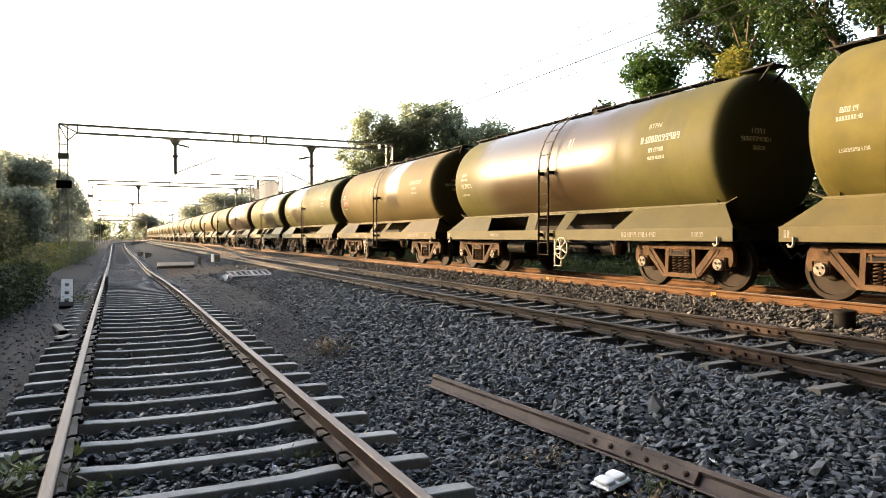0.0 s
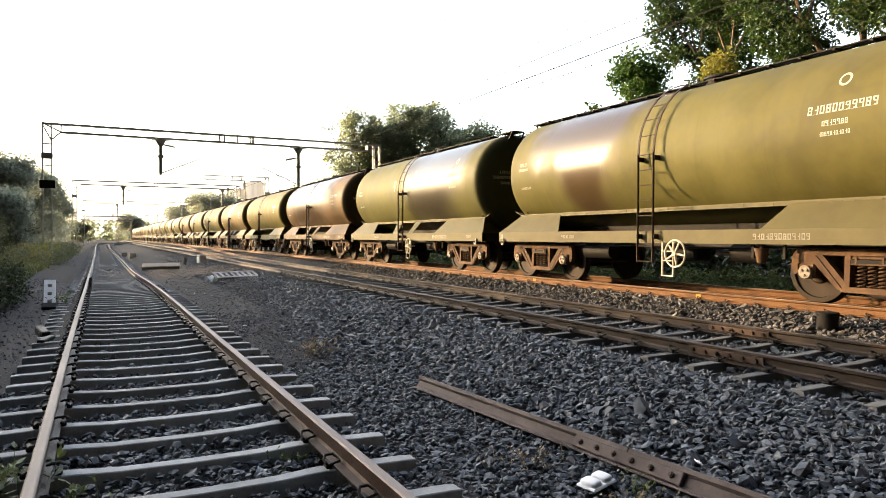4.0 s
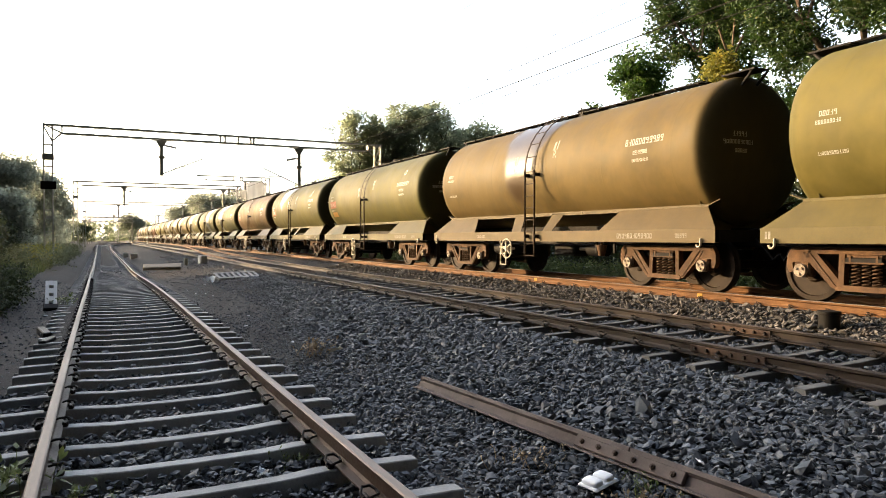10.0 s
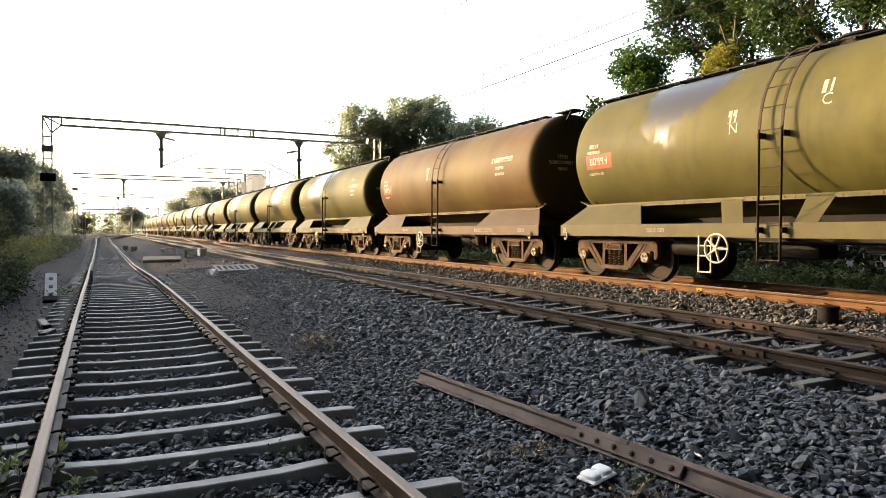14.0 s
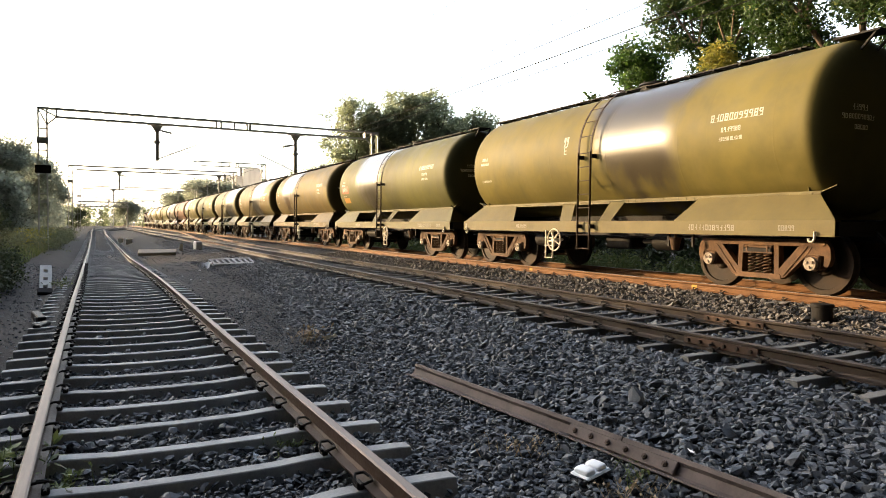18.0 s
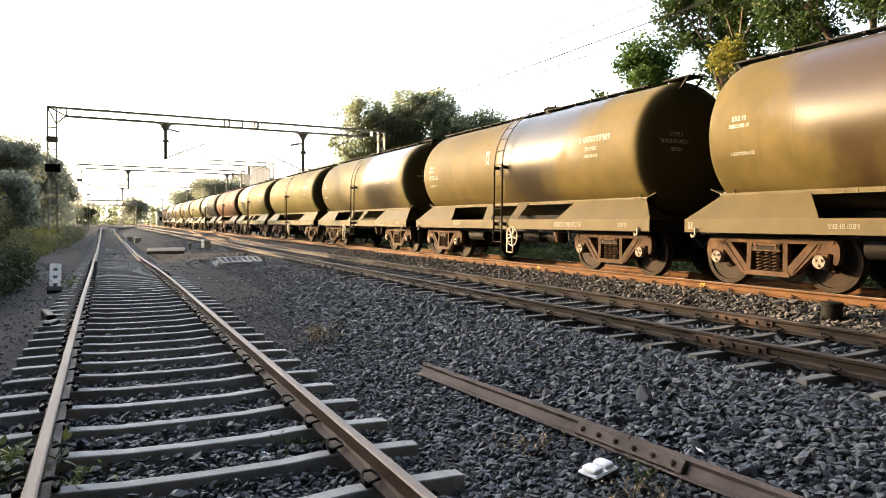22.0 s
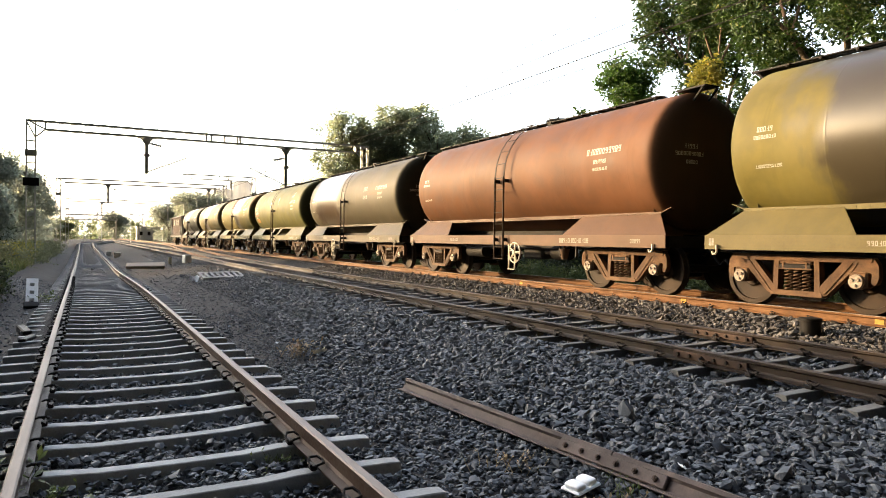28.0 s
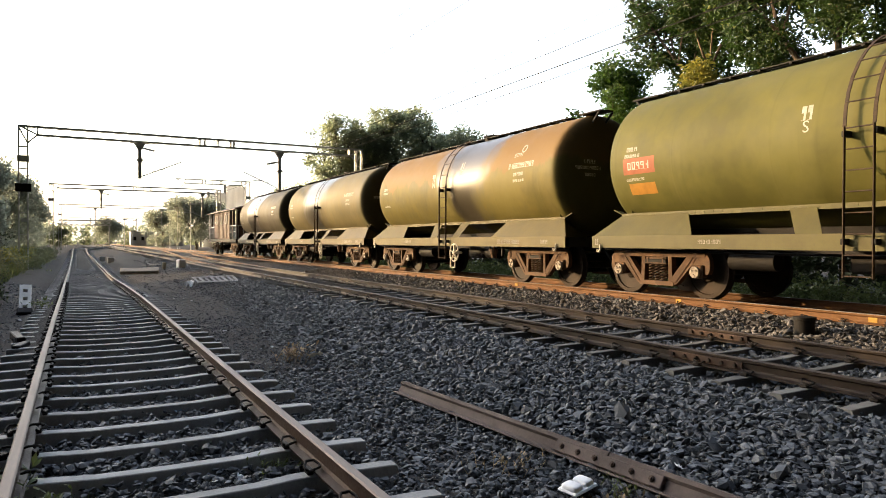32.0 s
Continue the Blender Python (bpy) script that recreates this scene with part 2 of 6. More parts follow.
M_WOOD = surface("weathered_timber", (0.38, 0.31, 0.24), (0.62, 0.54, 0.44), 5, (0.7, 0.9), bump=0.4, stretch=(1, 8, 8))
M_FOAM = surface("white_foam_plastic", (0.72, 0.73, 0.75), (0.84, 0.85, 0.87), 30, (0.35, 0.5), bump=0.05)
# far walls made nearly white in place of haze in the air
M_HAZE_WALL = surface("haze_whitened_concrete", (0.72, 0.72, 0.71), (0.85, 0.85, 0.84), 0.3, (0.8, 0.95))


def foliage(name, dark, light, accent=None, trans=0.35):
    k = Nodes(name)
    rnd = k.n("NewGeometry").outputs["Random Per Island"]
    stops = [(0.0, dark), (0.6, light)] + ([(0.93, light), (1.0, accent)] if accent else [])
    col = k.ramp(rnd, stops)
    big = k.noise(0.7, 3)
    col = k.mix(k.ramp(big, [(0.35, 0.0), (0.65, 0.45)]), col, light)
    k.link(col, k.b.inputs["Base Color"])
    k.b.inputs["Roughness"].default_value = 0.6
    tr = k.n("BsdfTranslucent")
    k.link(col, tr.inputs[0])
    ms = k.n("MixShader")
    ms.inputs[0].default_value = trans
    k.link(k.b.outputs[0], ms.inputs[1])
    k.link(tr.outputs[0], ms.inputs[2])
    k.link(ms.outputs[0], k.t.nodes["Material Output"].inputs[0])
    return k.m


M_LEAF = foliage("green_leaves", (0.007, 0.018, 0.005), (0.04, 0.08, 0.013), (0.18, 0.19, 0.033), 0.33)
M_LEAF_BRIGHT = foliage("bright_young_leaves", (0.012, 0.035, 0.006), (0.07, 0.14, 0.02), (0.13, 0.19, 0.03), 0.42)
M_LEAF_YELLOW = foliage("yellowing_leaves", (0.1, 0.11, 0.018), (0.25, 0.235, 0.035), (0.34, 0.25, 0.04), 0.45)
# grey-green foliage lightened further: haze put into the base colour
M_LEAF_FINE = foliage("fine_haze_lightened_leaves", (0.16, 0.185, 0.12), (0.29, 0.325, 0.2), None, 0.82)
M_LEAF_DARK = foliage("dark_hedge_leaves", (0.012, 0.02, 0.008), (0.04, 0.058, 0.02), (0.1, 0.085, 0.03), 0.25)
# the pale tone is painted distance haze, not the leaves' own green
M_LEAF_HAZED = foliage("haze_paled_leaves", (0.15, 0.17, 0.13), (0.29, 0.315, 0.245), None, 0.68)
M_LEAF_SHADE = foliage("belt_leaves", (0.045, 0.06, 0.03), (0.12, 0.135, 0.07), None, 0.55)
M_GRASS = foliage("rough_grass", (0.05, 0.075, 0.02), (0.13, 0.16, 0.05), (0.24, 0.2, 0.09), 0.35)
M_DRY = foliage("dry_stalks", (0.15, 0.1, 0.06), (0.32, 0.24, 0.14), None, 0.2)


def ground_material():
    """Dark crushed stone by the tracks, brown dust and soil elsewhere."""
    k = Nodes("ballast_and_soil")
    v = k.coords()
    vor = k.n("TexVoronoi", Scale=17.0, Randomness=1.0)
    k.link(v, vor.inputs["Vector"])
    cell = k.n("TexVoronoi", Scale=17.0)
    cell.feature = "DISTANCE_TO_EDGE"
    k.link(v, cell.inputs["Vector"])
    sep = k.n("SeparateColor")
    k.link(vor.outputs["Color"], sep.inputs[0])
    # dark base and darker cell edges: shade between the stones is painted in
    stone = k.ramp(sep.outputs[0], [(0.0, (0.012, 0.012, 0.013)), (1.0, (0.06, 0.061, 0.064))])
    gap_shade = k.ramp(cell.outputs["Distance"], [(0.0, 0.35), (0.12, 1.0)])
    stone = k.mix(1.0, stone, gap_shade, "MULTIPLY")
    soil = k.ramp(k.noise(1.1, 6, 0.7), [(0.3, (0.011, 0.0102, 0.0102)), (0.7, (0.037, 0.033, 0.032))])
    grit = k.noise(35, 3, 0.7)
    soil = k.mix(k.ramp(grit, [(0.45, 0.0), (0.7, 0.6)]), soil, (0.042, 0.042, 0.045))
    xyz = k.n("SeparateXYZ")
    k.link(v, xyz.inputs[0])
    edge = k.math("ADD", xyz.outputs[0], k.math("MULTIPLY", k.math("SUBTRACT", k.noise(0.9, 4), 0.5), 3.0))
    # the heap's foot draws away from the siding further along
    foot = k.math("MINIMUM", k.math("MAXIMUM", k.math("MULTIPLY", k.math("SUBTRACT", xyz.outputs[1], 9.0), 0.135), 0.0), 2.4)
    ragged = k.math("SUBTRACT", k.math("ADD", xyz.outputs[0], k.math("MULTIPLY", k.math("SUBTRACT", k.noise(1.3, 5, 0.65), 0.5), 1.4)), foot)
    right = k.ramp(k.math("DIVIDE", ragged, 20.0), [(0.1, 0.0), (0.14, 1.0), (0.74, 1.0), (0.8, 0.0)])
    near_track = k.ramp(k.math("DIVIDE", k.math("ADD", edge, 10.0), 20.0), [(0.43, 0.0), (0.48, 0.85), (0.57, 0.85), (0.63, 0.1)])
    mask = k.math("MAXIMUM", right, near_track)
    col = k.mix(mask, soil, stone)
    h = k.math("ADD", k.math("MULTIPLY", k.math("MINIMUM", cell.outputs["Distance"], 0.3), k.math("MULTIPLY", mask, 2.0)), k.math("MULTIPLY", grit, 0.3))
    k.bump(h, 0.9, 0.03)
    k.b.inputs["Specular IOR Level"].default_value = 0.08
    return k.done(col, 0.92)


M_GROUND = ground_material()


# ---- the ground: one sheet, heaped up under the tracks ----
def ease(k):
    k = min(1.0, max(0.0, k))
    return k * k * (3 - 2 * k)


def siding_z(y):
    """The siding sags gently, then climbs to the turnout at its end."""
    return -0.26 * ease((y - 14) / 26) + 0.46 * ease((y - 96) / 28)


def siding_x(y):
    """Old rails wander a little, and swing right at the far end."""
    return 0.05 * noise.noise((0.5, y * 0.06, 0)) - 0.001 * y + 6.4 * ease((y - 122) / 70)


def ground_z(x, y):
    """The lie of the land across the tracks."""
    pts = [(-400, 0.6), (-14, 0.1), (-6, -0.12), (-3, -0.25), (-1.2, -0.28), (1.9, -0.285), (2.6, -0.30), (3.4, -0.26), (4.8, -0.135), (5.5, -0.12), (8.5, -0.115),
           (9.2, 0.0), (9.9, 0.10), (12.6, 0.11), (13.4, 0.0), (15, -0.25), (20, -0.3), (400, 0.3)]
    across = x
    x -= LEAN * y if x > 9 else 0
    for (a, p), (b, q) in zip(pts, pts[1:]):
        if x <= b:
            z = p + (q - p) * (x - a) / (b - a)
            break
    else:
        z = 0.3
    n = noise.noise((x * 0.7, y * 0.5, 3.1)) * 0.03
    if abs(x - X_SIDING) < 1.5 or 5.4 < x < 12.8:
        n *= 0.35
    z += n
    # the siding dips, and dust has crept over the ends of its sleepers
    side = across - X_SIDING
    if abs(side) < 2.4:
        dip = siding_z(y) * (1 - ease((abs(side) - 1.5) / 0.8))
        begin = 8.6 if side < 0 else 18.0
        creep = ease((abs(side) - 0.86) / 0.14) * (1 - ease((abs(side) - 1.05) / 0.5)) * ease((y - begin) / 3.5)
        inside = (1 - ease((abs(side) - 0.6) / 0.15)) * ease((y - 30) / 22)
        z += dip + 0.135 * creep + 0.105 * inside + (creep + 0.4 * inside) * 0.025 * noise.noise((x * 2.3, y * 1.7, 9.0))
    return z


def grid_steps(stops):
    out = []
    for a, b, d in stops:
        n = max(1, round((b - a) / d))
        out += [a + (b - a) * i / n for i in range(n)]
    return out + [stops[-1][1]]


def build_ground():
    xs = grid_steps([(-2500, -400, 700), (-400, -40, 60), (-40, -8, 4), (-8, 15, 0.25), (15, 40, 4), (40, 400, 60), (400, 2500, 700)])
    ys = grid_steps([(-1500, -300, 400), (-300, -20, 40), (-20, 0, 2), (0, 40, 0.5), (40, 120, 4), (120, 600, 40), (600, 4500, 650)])
    verts = [(x, y, ground_z(x, y)) for y in ys for x in xs]
    w = len(xs)
    faces = [(j * w + i, j * w + i + 1, (j + 1) * w + i + 1, (j + 1) * w + i) for j in range(len(ys) - 1) for i in range(w - 1)]
    me = raw_mesh("ground", verts, faces, M_GROUND)
    me.polygons.foreach_set("use_smooth", [True] * len(me.polygons))
    tagged(new("ground", me), "dusty brown soil and dark crushed stone between railway tracks", "ground", kind="structure")


build_ground()

# ---- rails, sleepers and clips ----
RAIL_PROFILE = [(-0.068, 0), (-0.068, 0.012), (-0.022, 0.026), (-0.009, 0.045), (-0.009, 0.105), (-0.033, 0.122), (-0.0345, 0.148), (-0.024, 0.156),
                (0.024, 0.156), (0.0345, 0.148), (0.033, 0.122), (0.009, 0.105), (0.009, 0.045), (0.022, 0.026), (0.068, 0.012), (0.068, 0)]


def rail_mesh(name, y0, y1, web, top, line=None, step=None):
    """A flat-bottomed rail along y with its foot at z = 0; the running surface shines."""
    ys = grid_steps([(y0, y1, step)]) if step else [y0, y1]
    n = len(RAIL_PROFILE)
    verts, faces, mats = [], [], []
    for y in ys:
        dx, dz = (line[0](y), line[1](y)) if line else (0, 0)
        verts += [(x + dx, y, z + dz) for x, z in RAIL_PROFILE]
    for j in range(len(ys) - 1):
        for i in range(n):
            k = (i + 1) % n
            faces.append((j * n + i, j * n + k, (j + 1) * n + k, (j + 1) * n + i))
            mats.append(1 if 6 <= i <= 8 else 0)
    faces += [tuple(range(n)), tuple(range((len(ys) - 1) * n, len(ys) * n))]
    mats += [0, 0]
    me = raw_mesh(name, verts, faces, web)
    me.materials.append(top)
    me.polygons.foreach_set("material_index", mats)
    return me


def sleeper_mesh():
    """A prestressed concrete sleeper: sloping sides, raised rail seats, a lower waist. Top of the seats at z = 0."""
    bm = bmesh.new()
    st = [(-1.375, -0.012, 0.056), (-1.30, -0.006, 0.06), (-0.98, 0.0, 0.06), (-0.70, 0.0, 0.06), (-0.45, -0.018, 0.055), (0, -0.022, 0.055),
          (0.45, -0.018, 0.055), (0.70, 0.0, 0.06), (0.98, 0.0, 0.06), (1.30, -0.006, 0.06), (1.375, -0.012, 0.056)]
    rows = []
    for x, z, hw in st:
        b = 0.007
        rows.append([bm.verts.new(p) for p in ((x, -hw - 0.055, -0.22), (x, -hw, z - b), (x, -hw + b, z), (x, hw - b, z), (x, hw, z - b), (x, hw + 0.055, -0.22))])
    for a, b in zip(rows, rows[1:]):
        for i in range(5):
            bm.faces.new((a[i], b[i], b[i + 1], a[i + 1]))
    for r in (rows[0], rows[-1]):
        bm.faces.new(r)
    return mesh_of("sleeper", bm, M_CONCRETE)


def clip_mesh():
    """A spring clip on its cast shoulder, beside the rail's foot (rail towards -x)."""
    bm = bmesh.new()
    box(bm, (0.045, 0, 0.02), (0.05, 0.09, 0.045), bevel=0.008)
    pts = [(0.045, -0.085, 0.035), (0.05, 0.06, 0.035), (0.025, 0.085, 0.055), (-0.02, 0.075, 0.06), (-0.03, 0.01, 0.065), (0.0, -0.035, 0.085), (0.06, -0.03, 0.085), (0.085, 0.02, 0.06), (0.075, 0.06, 0.045)]
    tube(bm, pts, 0.011, 6)
    return mesh_of("rail_clip", bm, M_CLIP, 40)


SLEEPER, CLIP = sleeper_mesh(), clip_mesh()


def build_track(name, label, x, z, y0, y1, spacing, near, web, top, lean=0.0, line=None, clips_to=30.0, phase=0.0, inner=True, grime=None):
    """Two rails on sleepers. Sleepers out to `near` are pieces of their own, the rest one mesh."""
    rot = pose(x, 0, 0, 0, 0, -math.degrees(lean))
    tr = thing(name, label, "railway track", kind="structure", at=rot)
    step = 2.0 if line else None
    for s in (-1, 1):
        r = part("rail", rail_mesh("rail", y0, y1, web, top, line, step), None, tr)
        r.location = (s * (GAUGE / 2 + HEAD / 2), 0, z - 0.156)
    joined_v, joined_f = [], []
    src = [tuple(v.co) for v in SLEEPER.vertices]
    fsrc = [tuple(p.vertices) for p in SLEEPER.polygons]
    zs = z - 0.162
    n = int((y1 - y0) / spacing)
    for i in range(n):
        y = y0 + phase + i * spacing + rng.uniform(-0.015, 0.015)
        tilt = rng.uniform(-0.004, 0.004)
        dx, dz = (line[0](y), line[1](y)) if line else (0, 0)
        if -1.0 < y < near:
            sl = part("sleeper", SLEEPER, None, tr)
            if grime:
                painted(sl, grime)
            sl.location, sl.rotation_euler = (dx + rng.uniform(-0.012, 0.012), y, zs + dz), (0, tilt, rng.uniform(-0.008, 0.008))
            if y < clips_to:
                for s in (-1, 1):
                    for side in (-1, 1) if inner else (s,):
                        c = part("rail_clip", CLIP, None, sl)
                        c.location = (s * (GAUGE / 2 + HEAD / 2) + side * 0.055, 0, 0.004)
                        c.rotation_euler = (0, 0, 0 if side > 0 else math.pi)
                        c.scale = (0.85, 0.85, 0.85) if inner else (0.6, 0.6, 0.7)
        elif y < 330:
            k = len(joined_v)
            joined_v += [(p[0] + dx, p[1] + y, p[2] + zs + dz) for p in src]
            joined_f += [tuple(q + k for q in f) for f in fsrc]
    if joined_v:
        ob = part("far_sleepers", raw_mesh("far_sleepers", joined_v, joined_f, grime or M_CONCRETE), None, tr)
        ob["kind"] = "stuff"
    return tr


build_track("siding_track", "rusty rails on grey concrete sleepers, ballast between them", X_SIDING, Z_SIDING, -20, 230, 0.628, 42, M_RAIL, M_RAILTOP, line=(siding_x, siding_z), phase=0.394)
build_track("middle_track", "dark rusty rails on concrete sleepers in dark ballast", X_MIDDLE, Z_MIDDLE, -20, 420, 0.65, 36, M_MIDRAIL, M_MIDTOP, clips_to=26, phase=0.01, grime=M_SLEEPER_DARK)
build_track("main_track", "orange rusted rails under the moving train", X_MAIN, Z_MAIN, -320, 640, 0.65, 30, M_RAILDUST, M_RAILTOP, lean=LEAN, clips_to=22, inner=False, grime=M_SLEEPER_DARK)

# ---- the tank wagons ----
TANK_R, TANK_Z = 1.425, 2.695
PITCH = 12.42


def tank_paint(name, base, stain, gloss_at, gloss_w, dark, seed, upper=None):
    """Sun-bleached tank paint: soot bands, an oily spill round the filler, streaks and dust; shade painted on the
    heads.
    """
    k = Nodes(name)
    v = k.coords()
    off = k.n("Mapping")
    off.inputs["Location"].default_value = (seed * 3.7, seed * 1.9, seed * 5.3)
    k.link(v, off.inputs[0])
    vv = off.outputs[0]
    xyz = k.n("SeparateXYZ")
    k.link(v, xyz.inputs[0])
    y, z = xyz.outputs[1], xyz.outputs[2]
    big = k.noise(0.55, 4, 0.6, vec=vv)
    mid = k.noise(2.2, 5, 0.65, vec=vv)
    fine = k.noise(45, 3, 0.7, vec=vv)
    lo, hi = tuple(c * 0.76 for c in base), tuple(min(0.9, c * 1.1) for c in base)
    col = k.ramp(k.math("ADD", k.math("MULTIPLY", big, 0.6), k.math("MULTIPLY", mid, 0.4)), [(0.38, lo), (0.6, hi)])
    # chalky bleached areas, and drips that run from the top
    pale = k.noise(0.8, 4, 0.6, vec=vv, stretch=(1.0, 1.0, 0.6))
    col = k.mix(k.ramp(pale, [(0.48, 0.0), (0.66, 0.5)]), col, tuple(c * 1.25 + d for c, d in zip(base, (0.012, 0.011, 0.01))))
    drip = k.noise(5.0, 3, 0.55, vec=vv, stretch=(0.1, 1.0, 0.06))
    col = k.mix(k.ramp(drip, [(0.6, 0.0), (0.74, 0.3)]), col, tuple(c * 0.6 for c in base))
    # rain and soot streaks that run down the flanks
    streak = k.noise(1.6, 4, 0.6, vec=vv, stretch=(0.15, 1.0, 0.12))
    col = k.mix(k.ramp(streak, [(0.55, 0.0), (0.8, 0.35)]), col, tuple(c * 0.86 for c in base))
    # wide band of grime along the length
    band = k.noise(0.35, 2, 0.5, vec=vv, stretch=(0.1, 1.0, 0.1))
    col = k.mix(k.ramp(band, [(0.46, 0.0), (0.68, dark * 0.8)]), col, stain)
    if upper:
        edge = k.math("ADD", k.math("ADD", z, k.math("MULTIPLY", k.math("SUBTRACT", mid, 0.5), 0.5)), k.math("MULTIPLY", k.math("SUBTRACT", streak, 0.5), 1.2))
        col = k.mix(k.ramp(k.math("DIVIDE", edge, 5.0), [(0.575, 0.0), (0.595, 0.9)]), col, upper)
    # both heads are darkened in the colour to stand in for their shade
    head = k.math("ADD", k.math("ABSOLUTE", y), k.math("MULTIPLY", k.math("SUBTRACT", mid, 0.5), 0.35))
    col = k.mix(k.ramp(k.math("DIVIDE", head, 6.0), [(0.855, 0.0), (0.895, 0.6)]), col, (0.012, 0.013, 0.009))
    rough = k.ramp(mid, [(0.3, 0.54), (0.7, 0.72)])
    k.b.inputs["Specular IOR Level"].default_value = 0.11
    if gloss_w:
        d = k.math("ABSOLUTE", k.math("SUBTRACT", y, gloss_at))
        low = k.math("MULTIPLY", k.math("SUBTRACT", 3.2, z), 0.5)
        d = k.math("ADD", k.math("ADD", d, low), k.math("MULTIPLY", k.math("SUBTRACT", k.noise(0.9, 5, 0.55, vec=vv, stretch=(1, 1, 0.45)), 0.5), 3.4))
        m = k.ramp(k.math("DIVIDE", d, gloss_w * 2), [(0.34, 1.0), (0.6, 0.0)])
        col = k.mix(k.math("MULTIPLY", m, 0.9), col, stain)
        rough = k.mix(m, rough, (0.31, 0.31, 0.31))
        k.link(k.math("ADD", k.math("MULTIPLY", m, 0.14), 0.11), k.b.inputs["Specular IOR Level"])
    k.link(col, k.b.inputs["Base Color"])
    k.link(rough, k.b.inputs["Roughness"])
    # weld seams between the barrel's rings
    ring = k.math("ABSOLUTE", k.math("SUBTRACT", k.math("FRACT", k.math("DIVIDE", k.math("ADD", y, 20.0), 2.05)), 0.5))
    seam = k.ramp(ring, [(0.0, 1.0), (0.012, 0.0)])
    relief = k.math("ADD", k.math("MULTIPLY", fine, 0.12), k.noise(0.9, 2, 0.5, vec=vv))
    k.bump(k.math("ADD", relief, k.math("MULTIPLY", seam, 0.25)), 0.25, 0.02)
    return k.m


TANK_END = [(-5.54, 0.02), (-5.536, 0.3), (-5.522, 0.55), (-5.495, 0.8), (-5.45, 1.02), (-5.4, 1.18), (-5.35, 1.29), (-5.29, 1.37), (-5.23, 1.41), (-5.17, TANK_R)]


def tank_mesh():
    bm = bmesh.new()
    lathe(bm, TANK_END + [(-5.06, TANK_R), (5.06, TANK_R)] + [(-a, b) for a, b in TANK_END[::-1]], "Y", 72, (0, 0, TANK_Z))
    return mesh_of("tank", bm, M_DARK, 35)


def ledge_mesh(s):
    """The angle along the tank's flank that the skirts hang from."""
    bm = bmesh.new()
    box(bm, (s * 1.0, 0, 1.635), (0.14, 10.5, 0.022))
    box(bm, (s * 1.075, 0, 1.60), (0.014, 10.5, 0.07))
    for i in range(52):
        box(bm, (s * 1.086, -5.1 + i * 0.2, 1.605), (0.01, 0.026, 0.026))
    for e in (-1, 1):
        plate(bm, [(s * 0.93, e * 5.25, 1.625), (s * 1.07, e * 5.25, 1.625), (s * 1.07, e * 5.5, 1.72), (s * 0.93, e * 5.42, 1.69)], (0, 0, 0.015))
    return mesh_of("ledge", bm, M_DARK)


def skirt_mesh(s, b0, b1, t0, t1):
    bm = bmesh.new()
    plate(bm, [(s * 1.43, b0, 1.18), (s * 1.43, b1, 1.18), (s * 1.06, t1, 1.625), (s * 1.06, t0, 1.625)], (-s * 0.012, 0, 0.01))
    return mesh_of("skirt", bm, M_DARK)


def end_web_mesh(e):
    """The cross plate of the saddle under the tank's end."""
    bm = bmesh.new()
    pts = [(-1.4, e * 5.0, 1.16), (1.4, e * 5.0, 1.16), (1.02, e * 5.0, 1.63)]
    for i in range(9):
        a = radians(-42 - i * 12)
        pts.append((TANK_R * 0.99 * math.cos(a), e * 5.0, TANK_Z + TANK_R * 0.99 * math.sin(a)))
    pts.append((-1.02, e * 5.0, 1.63))
    plate(bm, pts, (0, e * 0.012, 0))
    return mesh_of("saddle_plate", bm, M_DARK)


def sill_mesh(s):
    """A channel-section side sill."""
    bm = bmesh.new()
    prof = [(1.457, 0.93), (1.457, 1.18), (1.35, 1.18), (1.35, 1.168), (1.443, 1.168), (1.443, 0.942), (1.35, 0.942), (1.35, 0.93)]
    plate(bm, [(s * x, -5.745, z) for x, z in prof], (0, 11.49, 0))
    return mesh_of("side_sill", bm, M_DARK)


def hook_mesh():
    """A towing hook under the end of a side sill."""
    bm = bmesh.new()
    tube(bm, [(0, 0, 0.06), (0, 0, -0.06), (0, 0.03, -0.1), (0, 0.08, -0.1), (0, 0.1, -0.05)], 0.022, 7)
    return mesh_of("tow_hook", bm, M_CREAM, 50)


def frame_meshes():
    """Centre sill, headstocks, cross bearers, tank cradle and a reservoir box."""
    out = []

    def one(name, c, size, bevel=0.0):
        bm = bmesh.new()
        box(bm, c, size, bevel=bevel)
        out.append((name, mesh_of(name, bm, M_DARK)))
    one("centre_sill", (0, 0, 1.02), (0.42, 11.4, 0.36))
    for e in (-1, 1):
        one("headstock", (0, e * 5.70, 1.05), (2.68, 0.07, 0.22))
        one("body_bolster", (0, e * 4.195, 1.03), (2.6, 0.5, 0.22))
    for y in (-2.4, -1.0, 0.9, 2.4):
        one("cross_bearer", (0, y, 1.05), (2.68, 0.1, 0.2))
    one("tank_cradle", (0, 0, 1.28), (0.7, 9.6, 0.2))
    one("reservoir_box", (0.2, 0.6, 0.72), (0.5, 0.9, 0.36), 0.04)
    return out


